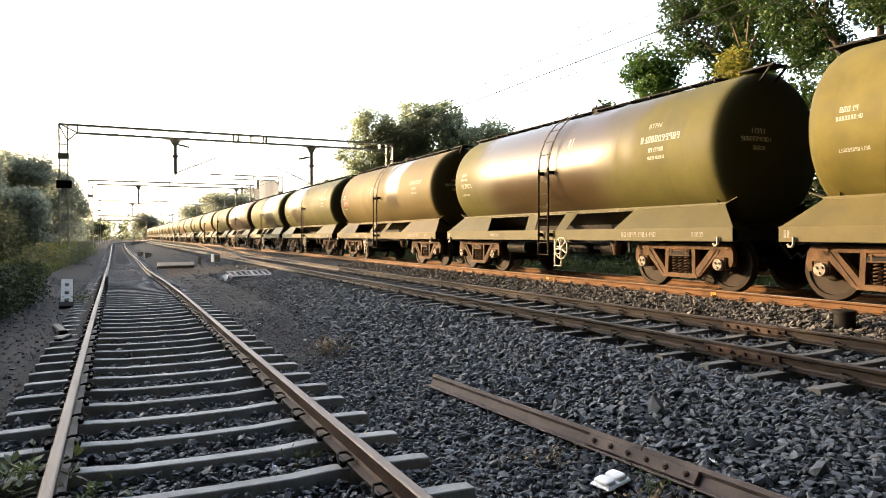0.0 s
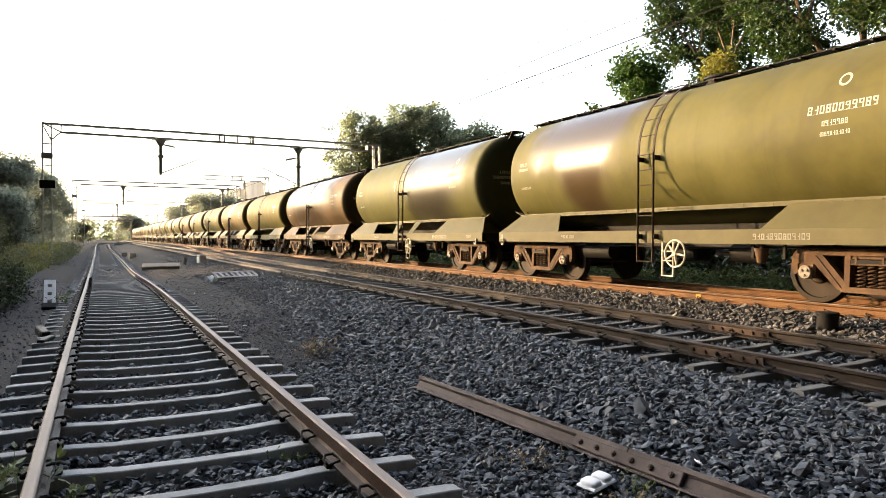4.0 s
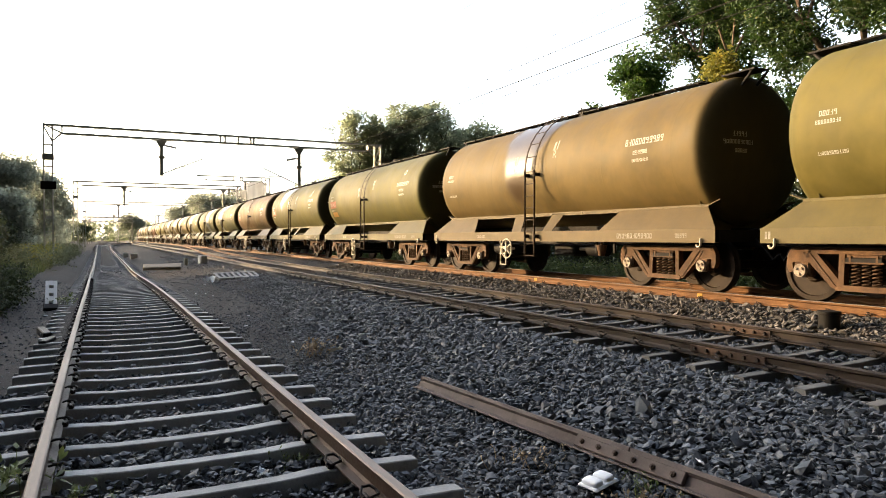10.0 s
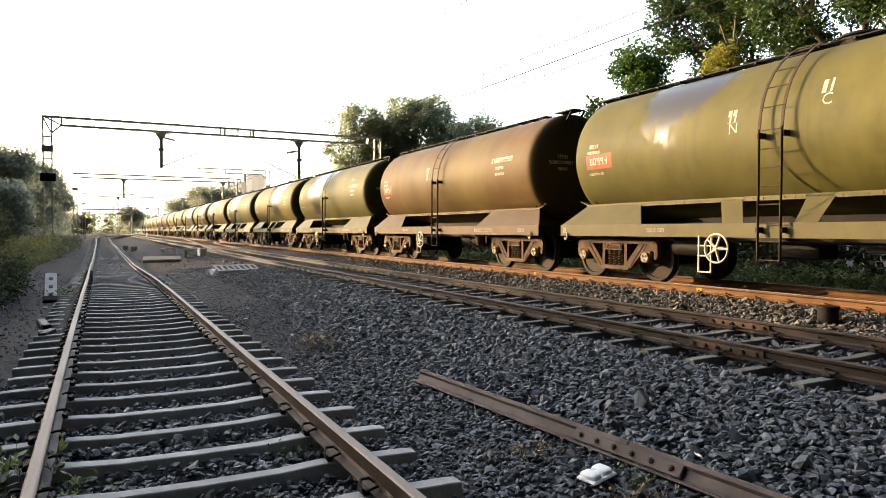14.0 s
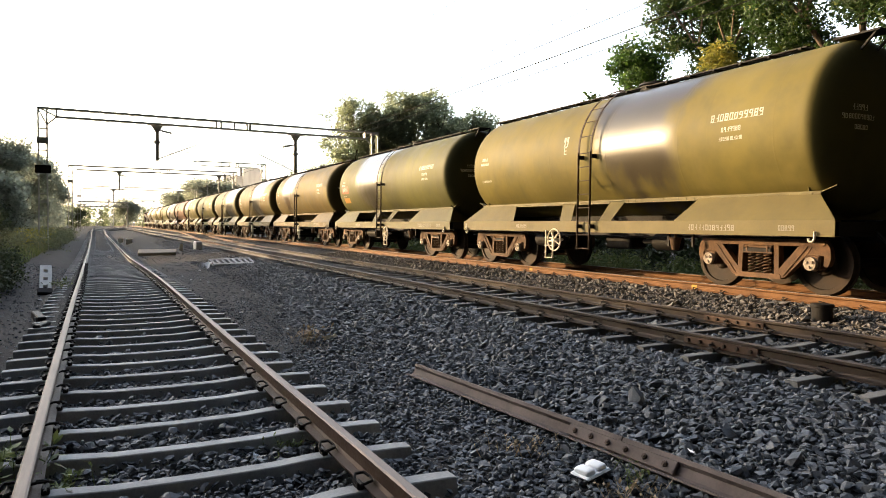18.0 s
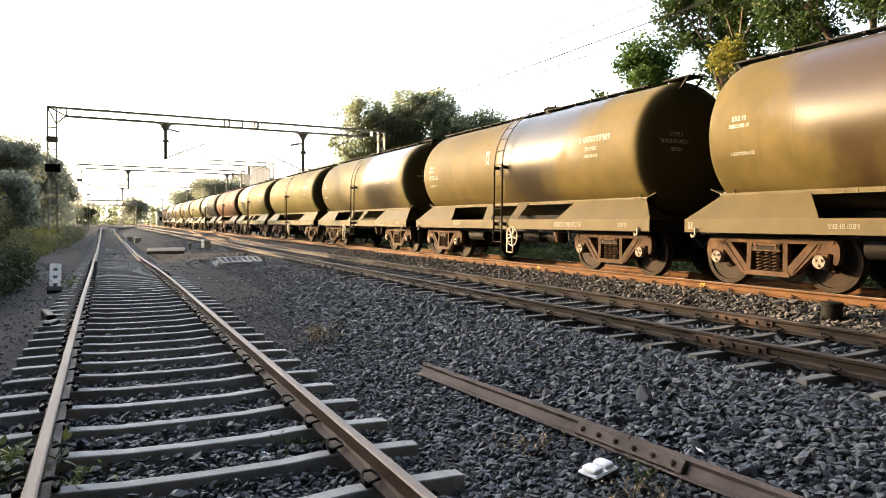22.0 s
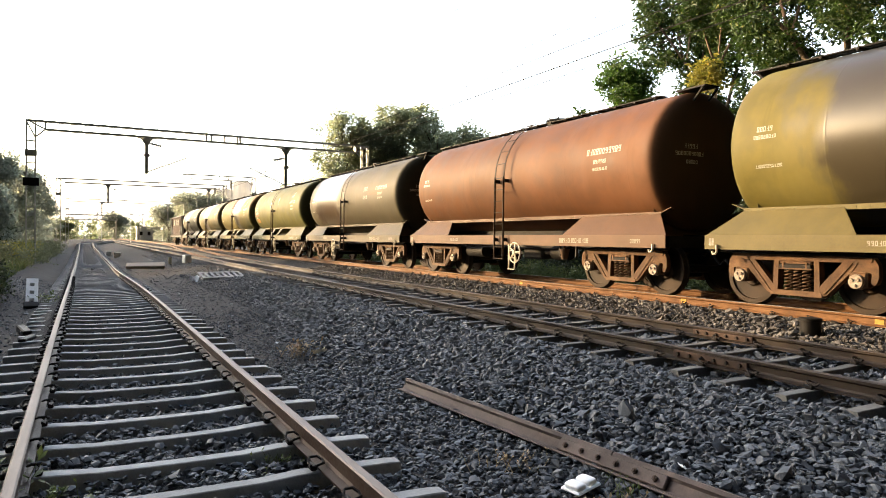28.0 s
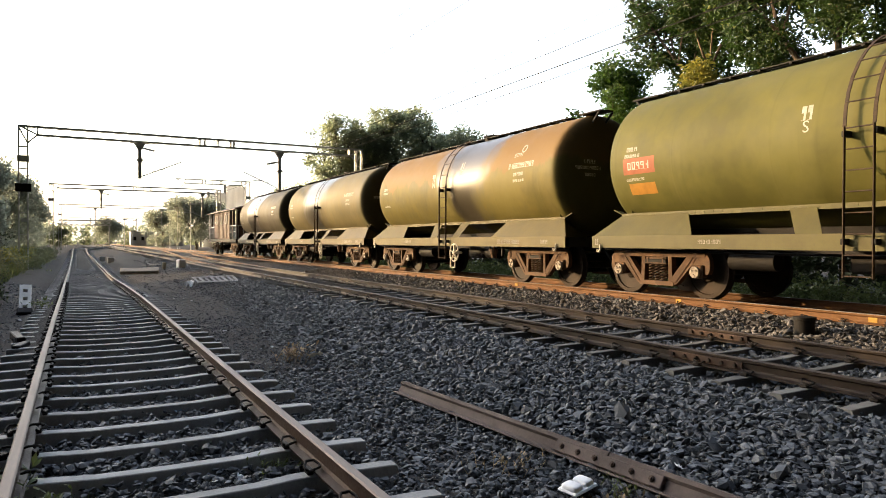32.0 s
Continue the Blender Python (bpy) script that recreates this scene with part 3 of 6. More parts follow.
def brake_meshes():
    out = []

    def one(name, f, *args):
        bm = bmesh.new()
        f(bm, *args)
        out.append((name, mesh_of(name, bm, M_DARK, 40)))
    one("brake_cylinder", rod, (-0.9, -1.6, 0.76), (-0.9, -2.15, 0.76), 0.17, 0.17, 16)
    one("push_rod", rod, (-0.9, -1.2, 0.76), (-0.9, -1.62, 0.76), 0.05, 0.05, 8)
    one("air_reservoir", rod, (-0.9, 1.7, 0.72), (-0.9, 2.6, 0.72), 0.16, 0.16, 16)
    one("brake_pipe", tube, [(-1.2, -5.6, 0.9), (-1.2, -2.6, 0.88), (-1.1, -1.8, 0.85), (-1.15, 2.0, 0.86), (-1.2, 5.6, 0.9)], 0.02, 6)
    for y in (-2.9, -2.3):
        one("hanger", box, (-1.3, y, 0.82), (0.04, 0.05, 0.26))
    return out


def valve_mesh():
    bm = bmesh.new()
    rod(bm, (-1.28, -2.45, 0.86), (-1.28, -2.45, 0.62), 0.12, 0.07, 12)
    rod(bm, (-1.28, -2.45, 1.0), (-1.28, -2.45, 0.8), 0.03, 0.03, 8)
    return mesh_of("release_valve", bm, M_BOGIE, 40)


def ladder_mesh():
    """A side ladder that bends over the top of the tank."""
    bm = bmesh.new()
    off = 0.13
    line = [(-1.56, 0.55), (-1.56, TANK_Z)]
    for i in range(1, 9):
        a = radians(180 - i * 9.5)
        line.append(((TANK_R + off) * math.cos(a), TANK_Z + (TANK_R + off) * math.sin(a)))
    for y in (-0.21, 0.21):
        for (x0, z0), (x1, z1) in zip(line, line[1:]):
            a, b = Vector((x0, y, z0)), Vector((x1, y, z1))
            d = b - a
            box(bm, (a + b) / 2, (0.014, 0.05, d.length + 0.01), d.to_track_quat("Z", "Y").to_matrix() @ Matrix.Rotation(radians(90), 3, "Z"))
    return mesh_of("ladder_stile", bm, M_LADDER)


def rung_points():
    pts = [(-1.56, 0.57 + 0.3 * i) for i in range(8)]
    for i in range(1, 6):
        a = radians(180 - i * 13)
        pts.append(((TANK_R + 0.13) * math.cos(a), TANK_Z + (TANK_R + 0.13) * math.sin(a)))
    return pts


def rung_mesh():
    bm = bmesh.new()
    rod(bm, (0, -0.21, 0), (0, 0.21, 0), 0.011, 0.011, 6)
    return mesh_of("rung", bm, M_LADDER)


def ladder_bracket_mesh():
    bm = bmesh.new()
    box(bm, (0, 0, 0), (0.15, 0.07, 0.09), bevel=0.01)
    return mesh_of("ladder_bracket", bm, M_DARK)


def walkway_mesh():
    """The footboard along the tank's top, on little brackets."""
    bm = bmesh.new()
    top = TANK_Z + TANK_R
    for x in (-0.28, -0.14, 0.28):
        box(bm, (x, 0.4, top + 0.045), (0.11, 9.6, 0.02))
    for i in range(16):
        y = -4.3 + i * 0.62
        box(bm, (0, y, top + 0.02), (0.75, 0.05, 0.04))
    return mesh_of("walkway", bm, M_DARK)


def fittings_mesh():
    """Manhole, filling dome and valves on the tank's top."""
    bm = bmesh.new()
    top = TANK_Z + TANK_R
    rod(bm, (0, -0.5, top - 0.06), (0, -0.5, top + 0.09), 0.33, 0.33, 20)
    rod(bm, (0, -0.5, top + 0.09), (0, -0.5, top + 0.13), 0.38, 0.36, 20)
    for i in range(8):
        a = i * math.pi / 4
        rod(bm, (0.33 * math.cos(a), -0.5 + 0.33 * math.sin(a), top + 0.08), (0.33 * math.cos(a), -0.5 + 0.33 * math.sin(a), top + 0.17), 0.02, 0.02, 6)
    return mesh_of("manhole", bm, M_DARK, 40)


def vent_mesh():
    bm = bmesh.new()
    top = TANK_Z + TANK_R
    rod(bm, (0, 0, top - 0.03), (0, 0, top + 0.11), 0.1, 0.1, 10)
    rod(bm, (0, 0, top + 0.11), (0, 0, top + 0.15), 0.06, 0.04, 10)
    return mesh_of("vent", bm, M_DARK, 40)


def end_bracket_mesh(e):
    """The little stay that carries the footboard out over the tank's end."""
    bm = bmesh.new()
    top = TANK_Z + TANK_R
    box(bm, (-0.2, e * 5.3, top + 0.03), (0.4, 0.75, 0.03))
    rod(bm, (-0.35, e * 5.6, top + 0.02), (-0.35, e * 5.22, top - 0.36), 0.028, 0.028, 6)
    rod(bm, (0.05, e * 5.6, top + 0.02), (0.05, e * 5.25, top - 0.3), 0.028, 0.028, 6)
    return mesh_of("end_stay", bm, M_DARK)


def handwheel_mesh():
    bm = bmesh.new()
    ring_bar(bm, (0, 0, 0), 0.25, 0.019, "X", 28, 6)
    for i in range(5):
        a = 2 * math.pi * i / 5 + 0.4
        rod(bm, (0.0, 0, 0), (0, 0.25 * math.cos(a), 0.25 * math.sin(a)), 0.03, 0.017, 6)
    rod(bm, (-0.04, 0, 0), (0.25, 0, 0), 0.045, 0.03, 10)
    return mesh_of("handwheel", bm, M_CREAM, 50)


def step_mesh():
    bm = bmesh.new()
    for y in (-0.14, 0.14):
        box(bm, (0, y, -0.15), (0.03, 0.025, 0.66))
    for z in (-0.47, -0.18, 0.0):
        box(bm, (0, 0, z), (0.05, 0.3, 0.022))
    return mesh_of("footstep", bm, M_CREAM)


def coupler_mesh(e):
    bm = bmesh.new()
    box(bm, (0, e * 5.9, 1.105), (0.2, 0.4, 0.22), bevel=0.02)
    box(bm, (0, e * 6.1, 1.105), (0.32, 0.22, 0.3), bevel=0.04)
    return mesh_of("coupler", bm, M_DARK, 40)


def hose_mesh(e):
    bm = bmesh.new()
    tube(bm, [(-0.4, e * 5.72, 1.0), (-0.4, e * 5.78, 0.95), (-0.42, e * 5.95, 0.8), (-0.4, e * 6.1, 0.62), (-0.38, e * 6.2, 0.72)], 0.03, 6)
    return mesh_of("brake_hose", bm, M_DARK, 40)


def rounded(pts, r, seg=4):
    """The outline pts (y, z) with its corners rounded off to about r."""
    out, n = [], len(pts)
    for i, p in enumerate(pts):
        p, a, b = Vector(p), Vector(pts[i - 1]), Vector(pts[(i + 1) % n])
        u, v = (a - p), (b - p)
        k = min(r, u.length * 0.45, v.length * 0.45)
        q, w = p + u.normalized() * k, p + v.normalized() * k
        for j in range(seg + 1):
            f = j / seg
            out.append(tuple(q * (1 - f) ** 2 + p * 2 * f * (1 - f) + w * f * f))
    return out


def side_frame_mesh(s):
    """Cast bogie frame: an arched top chord, two legs that slope to the spring seat, a hood over each axle box."""
    bm = bmesh.new()
    x0, x1 = s * 1.03, s * 1.15

    def p(pts, r=0.03, t=0.0):
        ring = rounded(pts, r)
        plate(bm, [(x0 - s * t, y, z) for y, z in ring], (x1 - x0 + s * 2 * t, 0, 0))
    p([(-1.2, 0.865), (-0.95, 0.905), (0, 0.915), (0.95, 0.905), (1.2, 0.865), (1.2, 0.78), (0.9, 0.77), (-0.9, 0.77), (-1.2, 0.78)], 0.05, 0.006)
    for e in (-1, 1):
        p([(e * 0.78, 0.8), (e * 1.0, 0.8), (e * 0.92, 0.66), (e * 0.5, 0.24), (e * 0.33, 0.24), (e * 0.36, 0.34)], 0.05)
        p([(e * 0.3, 0.8), (e * 0.39, 0.8), (e * 0.41, 0.25), (e * 0.32, 0.25)], 0.02, 0.003)
        p([(e * 0.80, 0.86), (e * 1.2, 0.86), (e * 1.28, 0.74), (e * 1.29, 0.56), (e * 1.24, 0.45), (e * 1.17, 0.47), (e * 1.19, 0.63), (e * 0.86, 0.64)], 0.04, -0.008)
        # the bead that stiffens each sloping leg
        p([(e * 0.86, 0.77), (e * 0.92, 0.77), (e * 0.5, 0.28), (e * 0.44, 0.28)], 0.02, 0.014)
    p([(-0.46, 0.215), (0.46, 0.215), (0.43, 0.3), (-0.43, 0.3)], 0.03, 0.012)
    return mesh_of("side_frame", bm, M_BOGIE, 40)


def wedge_mesh(s):
    """The bolster's end, with its cover plate, standing on the springs."""
    bm = bmesh.new()
    box(bm, (s * 1.12, 0, 0.7), (0.1, 0.54, 0.13), bevel=0.012)
    box(bm, (s * 1.15, 0, 0.645), (0.1, 0.6, 0.022))
    for e in (-1, 1):
        box(bm, (s * 1.165, e * 0.2, 0.7), (0.06, 0.03, 0.1))
    return mesh_of("friction_wedge_plate", bm, M_BOGIE)


def spring_mesh():
    """One coil spring as stacked turns."""
    bm = bmesh.new()
    pts = []
    for i in range(49):
        a = i * 2 * math.pi / 8
        pts.append((0.055 * math.cos(a), 0.055 * math.sin(a), 0.33 * i / 48))
    tube(bm, pts, 0.014, 5)
    return mesh_of("spring", bm, M_BOGIE, 60)


def bolster_mesh():
    bm = bmesh.new()
    box(bm, (0, 0, 0.66), (2.2, 0.42, 0.2), bevel=0.02)
    box(bm, (-1.12, 0, 0.68), (0.14, 0.56, 0.09), bevel=0.015)
    box(bm, (1.12, 0, 0.68), (0.14, 0.56, 0.09), bevel=0.015)
    rod(bm, (0, 0, 0.76), (0, 0, 0.9), 0.2, 0.2, 14)
    for e in (-1, 1):
        rod(bm, (-0.7, e * 0.45, 0.35), (0.7, e * 0.45, 0.35), 0.05, 0.05, 6)
    return mesh_of("bogie", bm, M_DARK)


def wheelset_mesh():
    bm = bmesh.new()
    for s in (-1, 1):
        prof = [(0.775, 0.12), (0.785, 0.42), (0.765, 0.43), (0.762, 0.525), (0.785, 0.525), (0.80, 0.503), (0.89, 0.495), (0.892, 0.42), (0.86, 0.41), (0.85, 0.2), (0.89, 0.17), (0.9, 0.12)]
        lathe(bm, [(s * a, b) for a, b in prof], "X", 40)
    lathe(bm, [(-1.1, 0.075), (1.1, 0.075)], "X", 12)
    return mesh_of("wheelset", bm, M_WHEEL, 35)


def axle_box_mesh(s):
    bm = bmesh.new()
    box(bm, (s * 1.08, 0, 0.52), (0.2, 0.28, 0.24), bevel=0.03)
    return mesh_of("axle_box", bm, M_BOGIE)


def axle_cap_mesh(s):
    bm = bmesh.new()
    rod(bm, (s * 1.1, 0, 0.5), (s * 1.23, 0, 0.5), 0.12, 0.105, 18)
    for i in range(3):
        a = 2 * math.pi * i / 3 + 0.5
        c = (s * 1.225, 0.055 * math.cos(a), 0.5 + 0.055 * math.sin(a))
        rod(bm, c, (c[0] + s * 0.03, c[1], c[2]), 0.022, 0.022, 6)
    return mesh_of("axle_cap", bm, M_GREASE, 40)


W = {
    "tank": tank_mesh(), "frame": frame_meshes(), "brake": brake_meshes(), "valve": valve_mesh(), "stile": ladder_mesh(), "rung": rung_mesh(),
    "bracket": ladder_bracket_mesh(), "walkway": walkway_mesh(), "manhole": fittings_mesh(), "vent": vent_mesh(), "hook": hook_mesh(), "wheel": handwheel_mesh(), "step": step_mesh(),
    "spring": spring_mesh(), "bolster": bolster_mesh(), "wheelset": wheelset_mesh(),
}
for _s in (-1, 1):
    W["ledge", _s], W["sill", _s], W["side_frame", _s] = ledge_mesh(_s), sill_mesh(_s), side_frame_mesh(_s)
    W["axle_box", _s], W["cap", _s], W["wedge", _s] = axle_box_mesh(_s), axle_cap_mesh(_s), wedge_mesh(_s)
    W["skirt", _s] = [skirt_mesh(_s, -5.72, -2.54, -5.2, -2.85), skirt_mesh(_s, 3.08, 5.72, 3.5, 5.2)]
    W["brace", _s] = [skirt_mesh(_s, 0.62, 1.05, 0.95, 1.41), skirt_mesh(_s, -0.75, -0.36, -0.8, -0.32)]
    W["hose", _s] = hose_mesh(_s)
    W["coupler", _s], W["stay", _s], W["web", _s] = coupler_mesh(_s), end_bracket_mesh(_s), end_web_mesh(_s)


def bogie(parent, y, front):
    b = part("bogie", W["bolster"], None, parent)
    b.location = (0, y, 0)
    sets = []
    for s in (-1, 1):
        part("side_frame", W["side_frame", s], None, b, "brown dusty cast steel side frame")
        part("friction_wedge_plate", W["wedge", s], None, b)
        for i in (-1, 0, 1):
            part("spring", W["spring"], None, b).location = (s * 1.1, i * 0.155, 0.3)
        for e in (-1, 1):
            part("axle_box", W["axle_box", s], None, b).location = (0, e, 0)
            part("axle_cap", W["cap", s], None, b, "pale axle cap with three bolts").location = (0, e, 0)
    for e in (-1, 1):
        w = part("wheelset", W["wheelset"], None, b, "rusty steel wheels on an axle")
        w.location = (0, e, 0.5)
        sets.append(w)
    return sets


# ---- lettering ----
def bars(rows, name="lettering"):
    """An unreadable line of writing as one run of small plain strokes: (y, z, width, height), read along -y."""
    bm = bmesh.new()
    for y, z, w, h in rows:
        n = max(2, round(w / (h * 0.78)))
        step, t = w / n, h * 0.2
        r = random.Random(int(abs(y * 971 + z * 313 + w * 77)))

        def slab(y0, y1, z0, z1):
            bm.faces.new([bm.verts.new((0, a, b)) for a, b in ((y0, z0), (y1, z0), (y1, z1), (y0, z1))])
        for i in range(n):
            y0, g = y - i * step, step * 0.76
            lo, hi = z - h / 2, z + h / 2 * r.choice((1.0, 1.0, 0.9))
            slab(y0 - g + t * 0.9, y0 - g, lo, hi)
            k = r.random()
            if k < 0.75:
                slab(y0, y0 - t * 0.9, lo if k < 0.5 else z, hi)
                slab(y0 - t * 0.9, y0 - g + t * 0.9, hi - t * 0.8, hi)
            if k > 0.3:
                slab(y0 - t * 0.9, y0 - g + t * 0.9, z - t * 0.4, z + t * 0.4)
            if k < 0.6:
                slab(y0 - t * 0.9, y0 - g + t * 0.9, lo, lo + t * 0.8)
        # a hairline under the strokes holds the line together
        slab(y, y - w + step * 0.2, z - h * 0.5 - 0.004, z - h * 0.5)
    return bm


def words(text, y, z, size):
    """Letters in the built-in font, laid in the plane x = 0 and read along -y."""
    cu = bpy.data.curves.new("lettering", "FONT")
    cu.body, cu.size, cu.resolution_u = text, size, 3
    ob = new("lettering", cu)
    me = bpy.data.meshes.new_from_object(ob.evaluated_get(bpy.context.evaluated_depsgraph_get()))
    bpy.data.objects.remove(ob)
    bm = bmesh.new()
    bm.from_mesh(me)
    for v in bm.verts:
        v.co = Vector((0, y - v.co.x, z + v.co.y))
    return bm


def wrap(bm, lift=0.006):
    """Bend flat lettering on to the tank's camera side."""
    for v in bm.verts:
        v.co.x = -math.sqrt(max(0.01, (TANK_R + lift) ** 2 - (v.co.z - TANK_Z) ** 2))
    return bm


def wrap_end(bm):
    """Bend flat lettering on to the tank's end; it reads along +x there."""
    for v in bm.verts:
        x, z = -v.co.y, v.co.z
        r = math.hypot(x, z - TANK_Z)
        y = TANK_END[-1][0]
        for (a, p), (b, q) in zip(TANK_END, TANK_END[1:]):
            if p <= r <= q:
                y = a + (b - a) * (r - p) / (q - p)
        v.co = Vector((x, y - 0.008, z))
    return bm


def sill_letters(bm):
    for v in bm.verts:
        v.co.x = -1.462
    return bm


def lettered(bm, parent, material=None, label="white stencilled lettering", name="lettering"):
    me = bpy.data.meshes.new(name)
    bm.to_mesh(me)
    bm.free()
    me.materials.append(material or M_LETTER)
    return part(name, me, None, parent, label)


def panel(y0, y1, z0, z1):
    bm = bmesh.new()
    n = 6
    cols = [[bm.verts.new((0, y, z0 + (z1 - z0) * i / n)) for i in range(n + 1)] for y in (y0, y1)]
    for i in range(n):
        bm.faces.new((cols[0][i], cols[1][i], cols[1][i + 1], cols[0][i + 1]))
    return bm


OCHRE, OLIVE, TAN, BROWN = (0.192, 0.156, 0.036), (0.147, 0.13, 0.033), (0.188, 0.136, 0.038), (0.142, 0.083, 0.026)
GREY, RUST, GREEN, SAND = (0.1, 0.083, 0.045), (0.17, 0.07, 0.026), (0.148, 0.138, 0.032), (0.192, 0.155, 0.06)
SOOT, UMBER = (0.026, 0.021, 0.015), (0.042, 0.026, 0.012)
# base, stain, centre and half-width of the oily patch, grime, handwheel side (+1 away), braces, zone letters, colour words, second coat on top, what it carried
WAGONS = [
    (OCHRE, UMBER, 0.5, 0.0, 0.35, -1, 1, "", "ochre yellow", None, ""),
    (OLIVE, UMBER, 0.6, 3.2, 0.4, -1, 1, "W R", "olive and oily brown", None, "PETROL"),
    (TAN, UMBER, -1.4, 0.7, 0.25, 1, 1, "S C", "tan brown", None, "PANEL"),
    (OLIVE, UMBER, 2.4, 1.6, 0.2, -1, 0, "", "olive green", None, ""),
    (GREEN, SOOT, -2.2, 2.3, 0.3, -1, 1, "V A", "pale olive green", None, ""),
    (BROWN, UMBER, 1.0, 3.8, 0.4, -1, 1, "", "oily reddish brown", None, ""),
    (OCHRE, SOOT, -4.0, 0.0, 0.3, 1, 0, "N F", "ochre yellow", None, ""),
    ((0.19, 0.132, 0.042), UMBER, 0.8, 0.9, 0.25, 1, 1, "E R", "faded orange brown", None, ""),
    (OLIVE, UMBER, 0.0, 0.0, 0.3, 1, 0, "N R", "olive yellow", None, "PETROL"),
    (OLIVE, SOOT, 2.4, 0.5, 0.35, 1, 1, "N C", "olive tan", None, "PANEL"),
    (BROWN, OLIVE, 0.5, 0.0, 0.5, 1, 0, "R", "olive brown", None, "PANEL"),
    (OLIVE, SOOT, 2.0, 1.3, 0.3, 1, 0, "", "olive yellow", None, ""),
    (OCHRE, SOOT, -1.3, 1.3, 0.25, 1, 1, "E", "yellow", None, ""),
    (GREEN, SOOT, 1.6, 1.4, 0.5, -1, 1, "E", "dark olive", None, "PANEL"),
    (TAN, UMBER, 2.4, 1.4, 0.2, -1, 0, "", "sandy tan", None, ""),
    (TAN, SOOT, -1.4, 1.6, 0.45, -1, 1, "N", "tan sooty-ended", None, "PETROL"),
    (SAND, SOOT, -2.5, 2.1, 0.4, 1, 1, "", "sandy olive", None, ""),
    (OCHRE, UMBER, 0.0, 0.0, 0.2, -1, 0, "S E", "ochre", None, ""),
    (OCHRE, SOOT, 2.9, 1.1, 0.2, 1, 1, "N C", "ochre oil-stained", None, ""),
    (RUST, UMBER, 0.0, 0.0, 0.35, -1, 0, "", "rusty red", None, ""),
    (GREY, UMBER, 2.6, 2.2, 0.4, 1, 0, "", "grey brown", None, ""),
    (GREEN, UMBER, 0.0, 0.0, 0.2, -1, 1, "S E", "olive green", None, "PANEL"),
    (OCHRE, SOOT, -0.9, 1.2, 0.2, -1, 1, "N C", "yellow and brown two-tone", BROWN, ""),
    (SAND, SOOT, 1.0, 1.6, 0.4, -1, 1, "", "beige", None, ""),
    (GREY, SOOT, 1.4, 1.6, 0.5, -1, 1, "", "grey brown", None, ""),
]


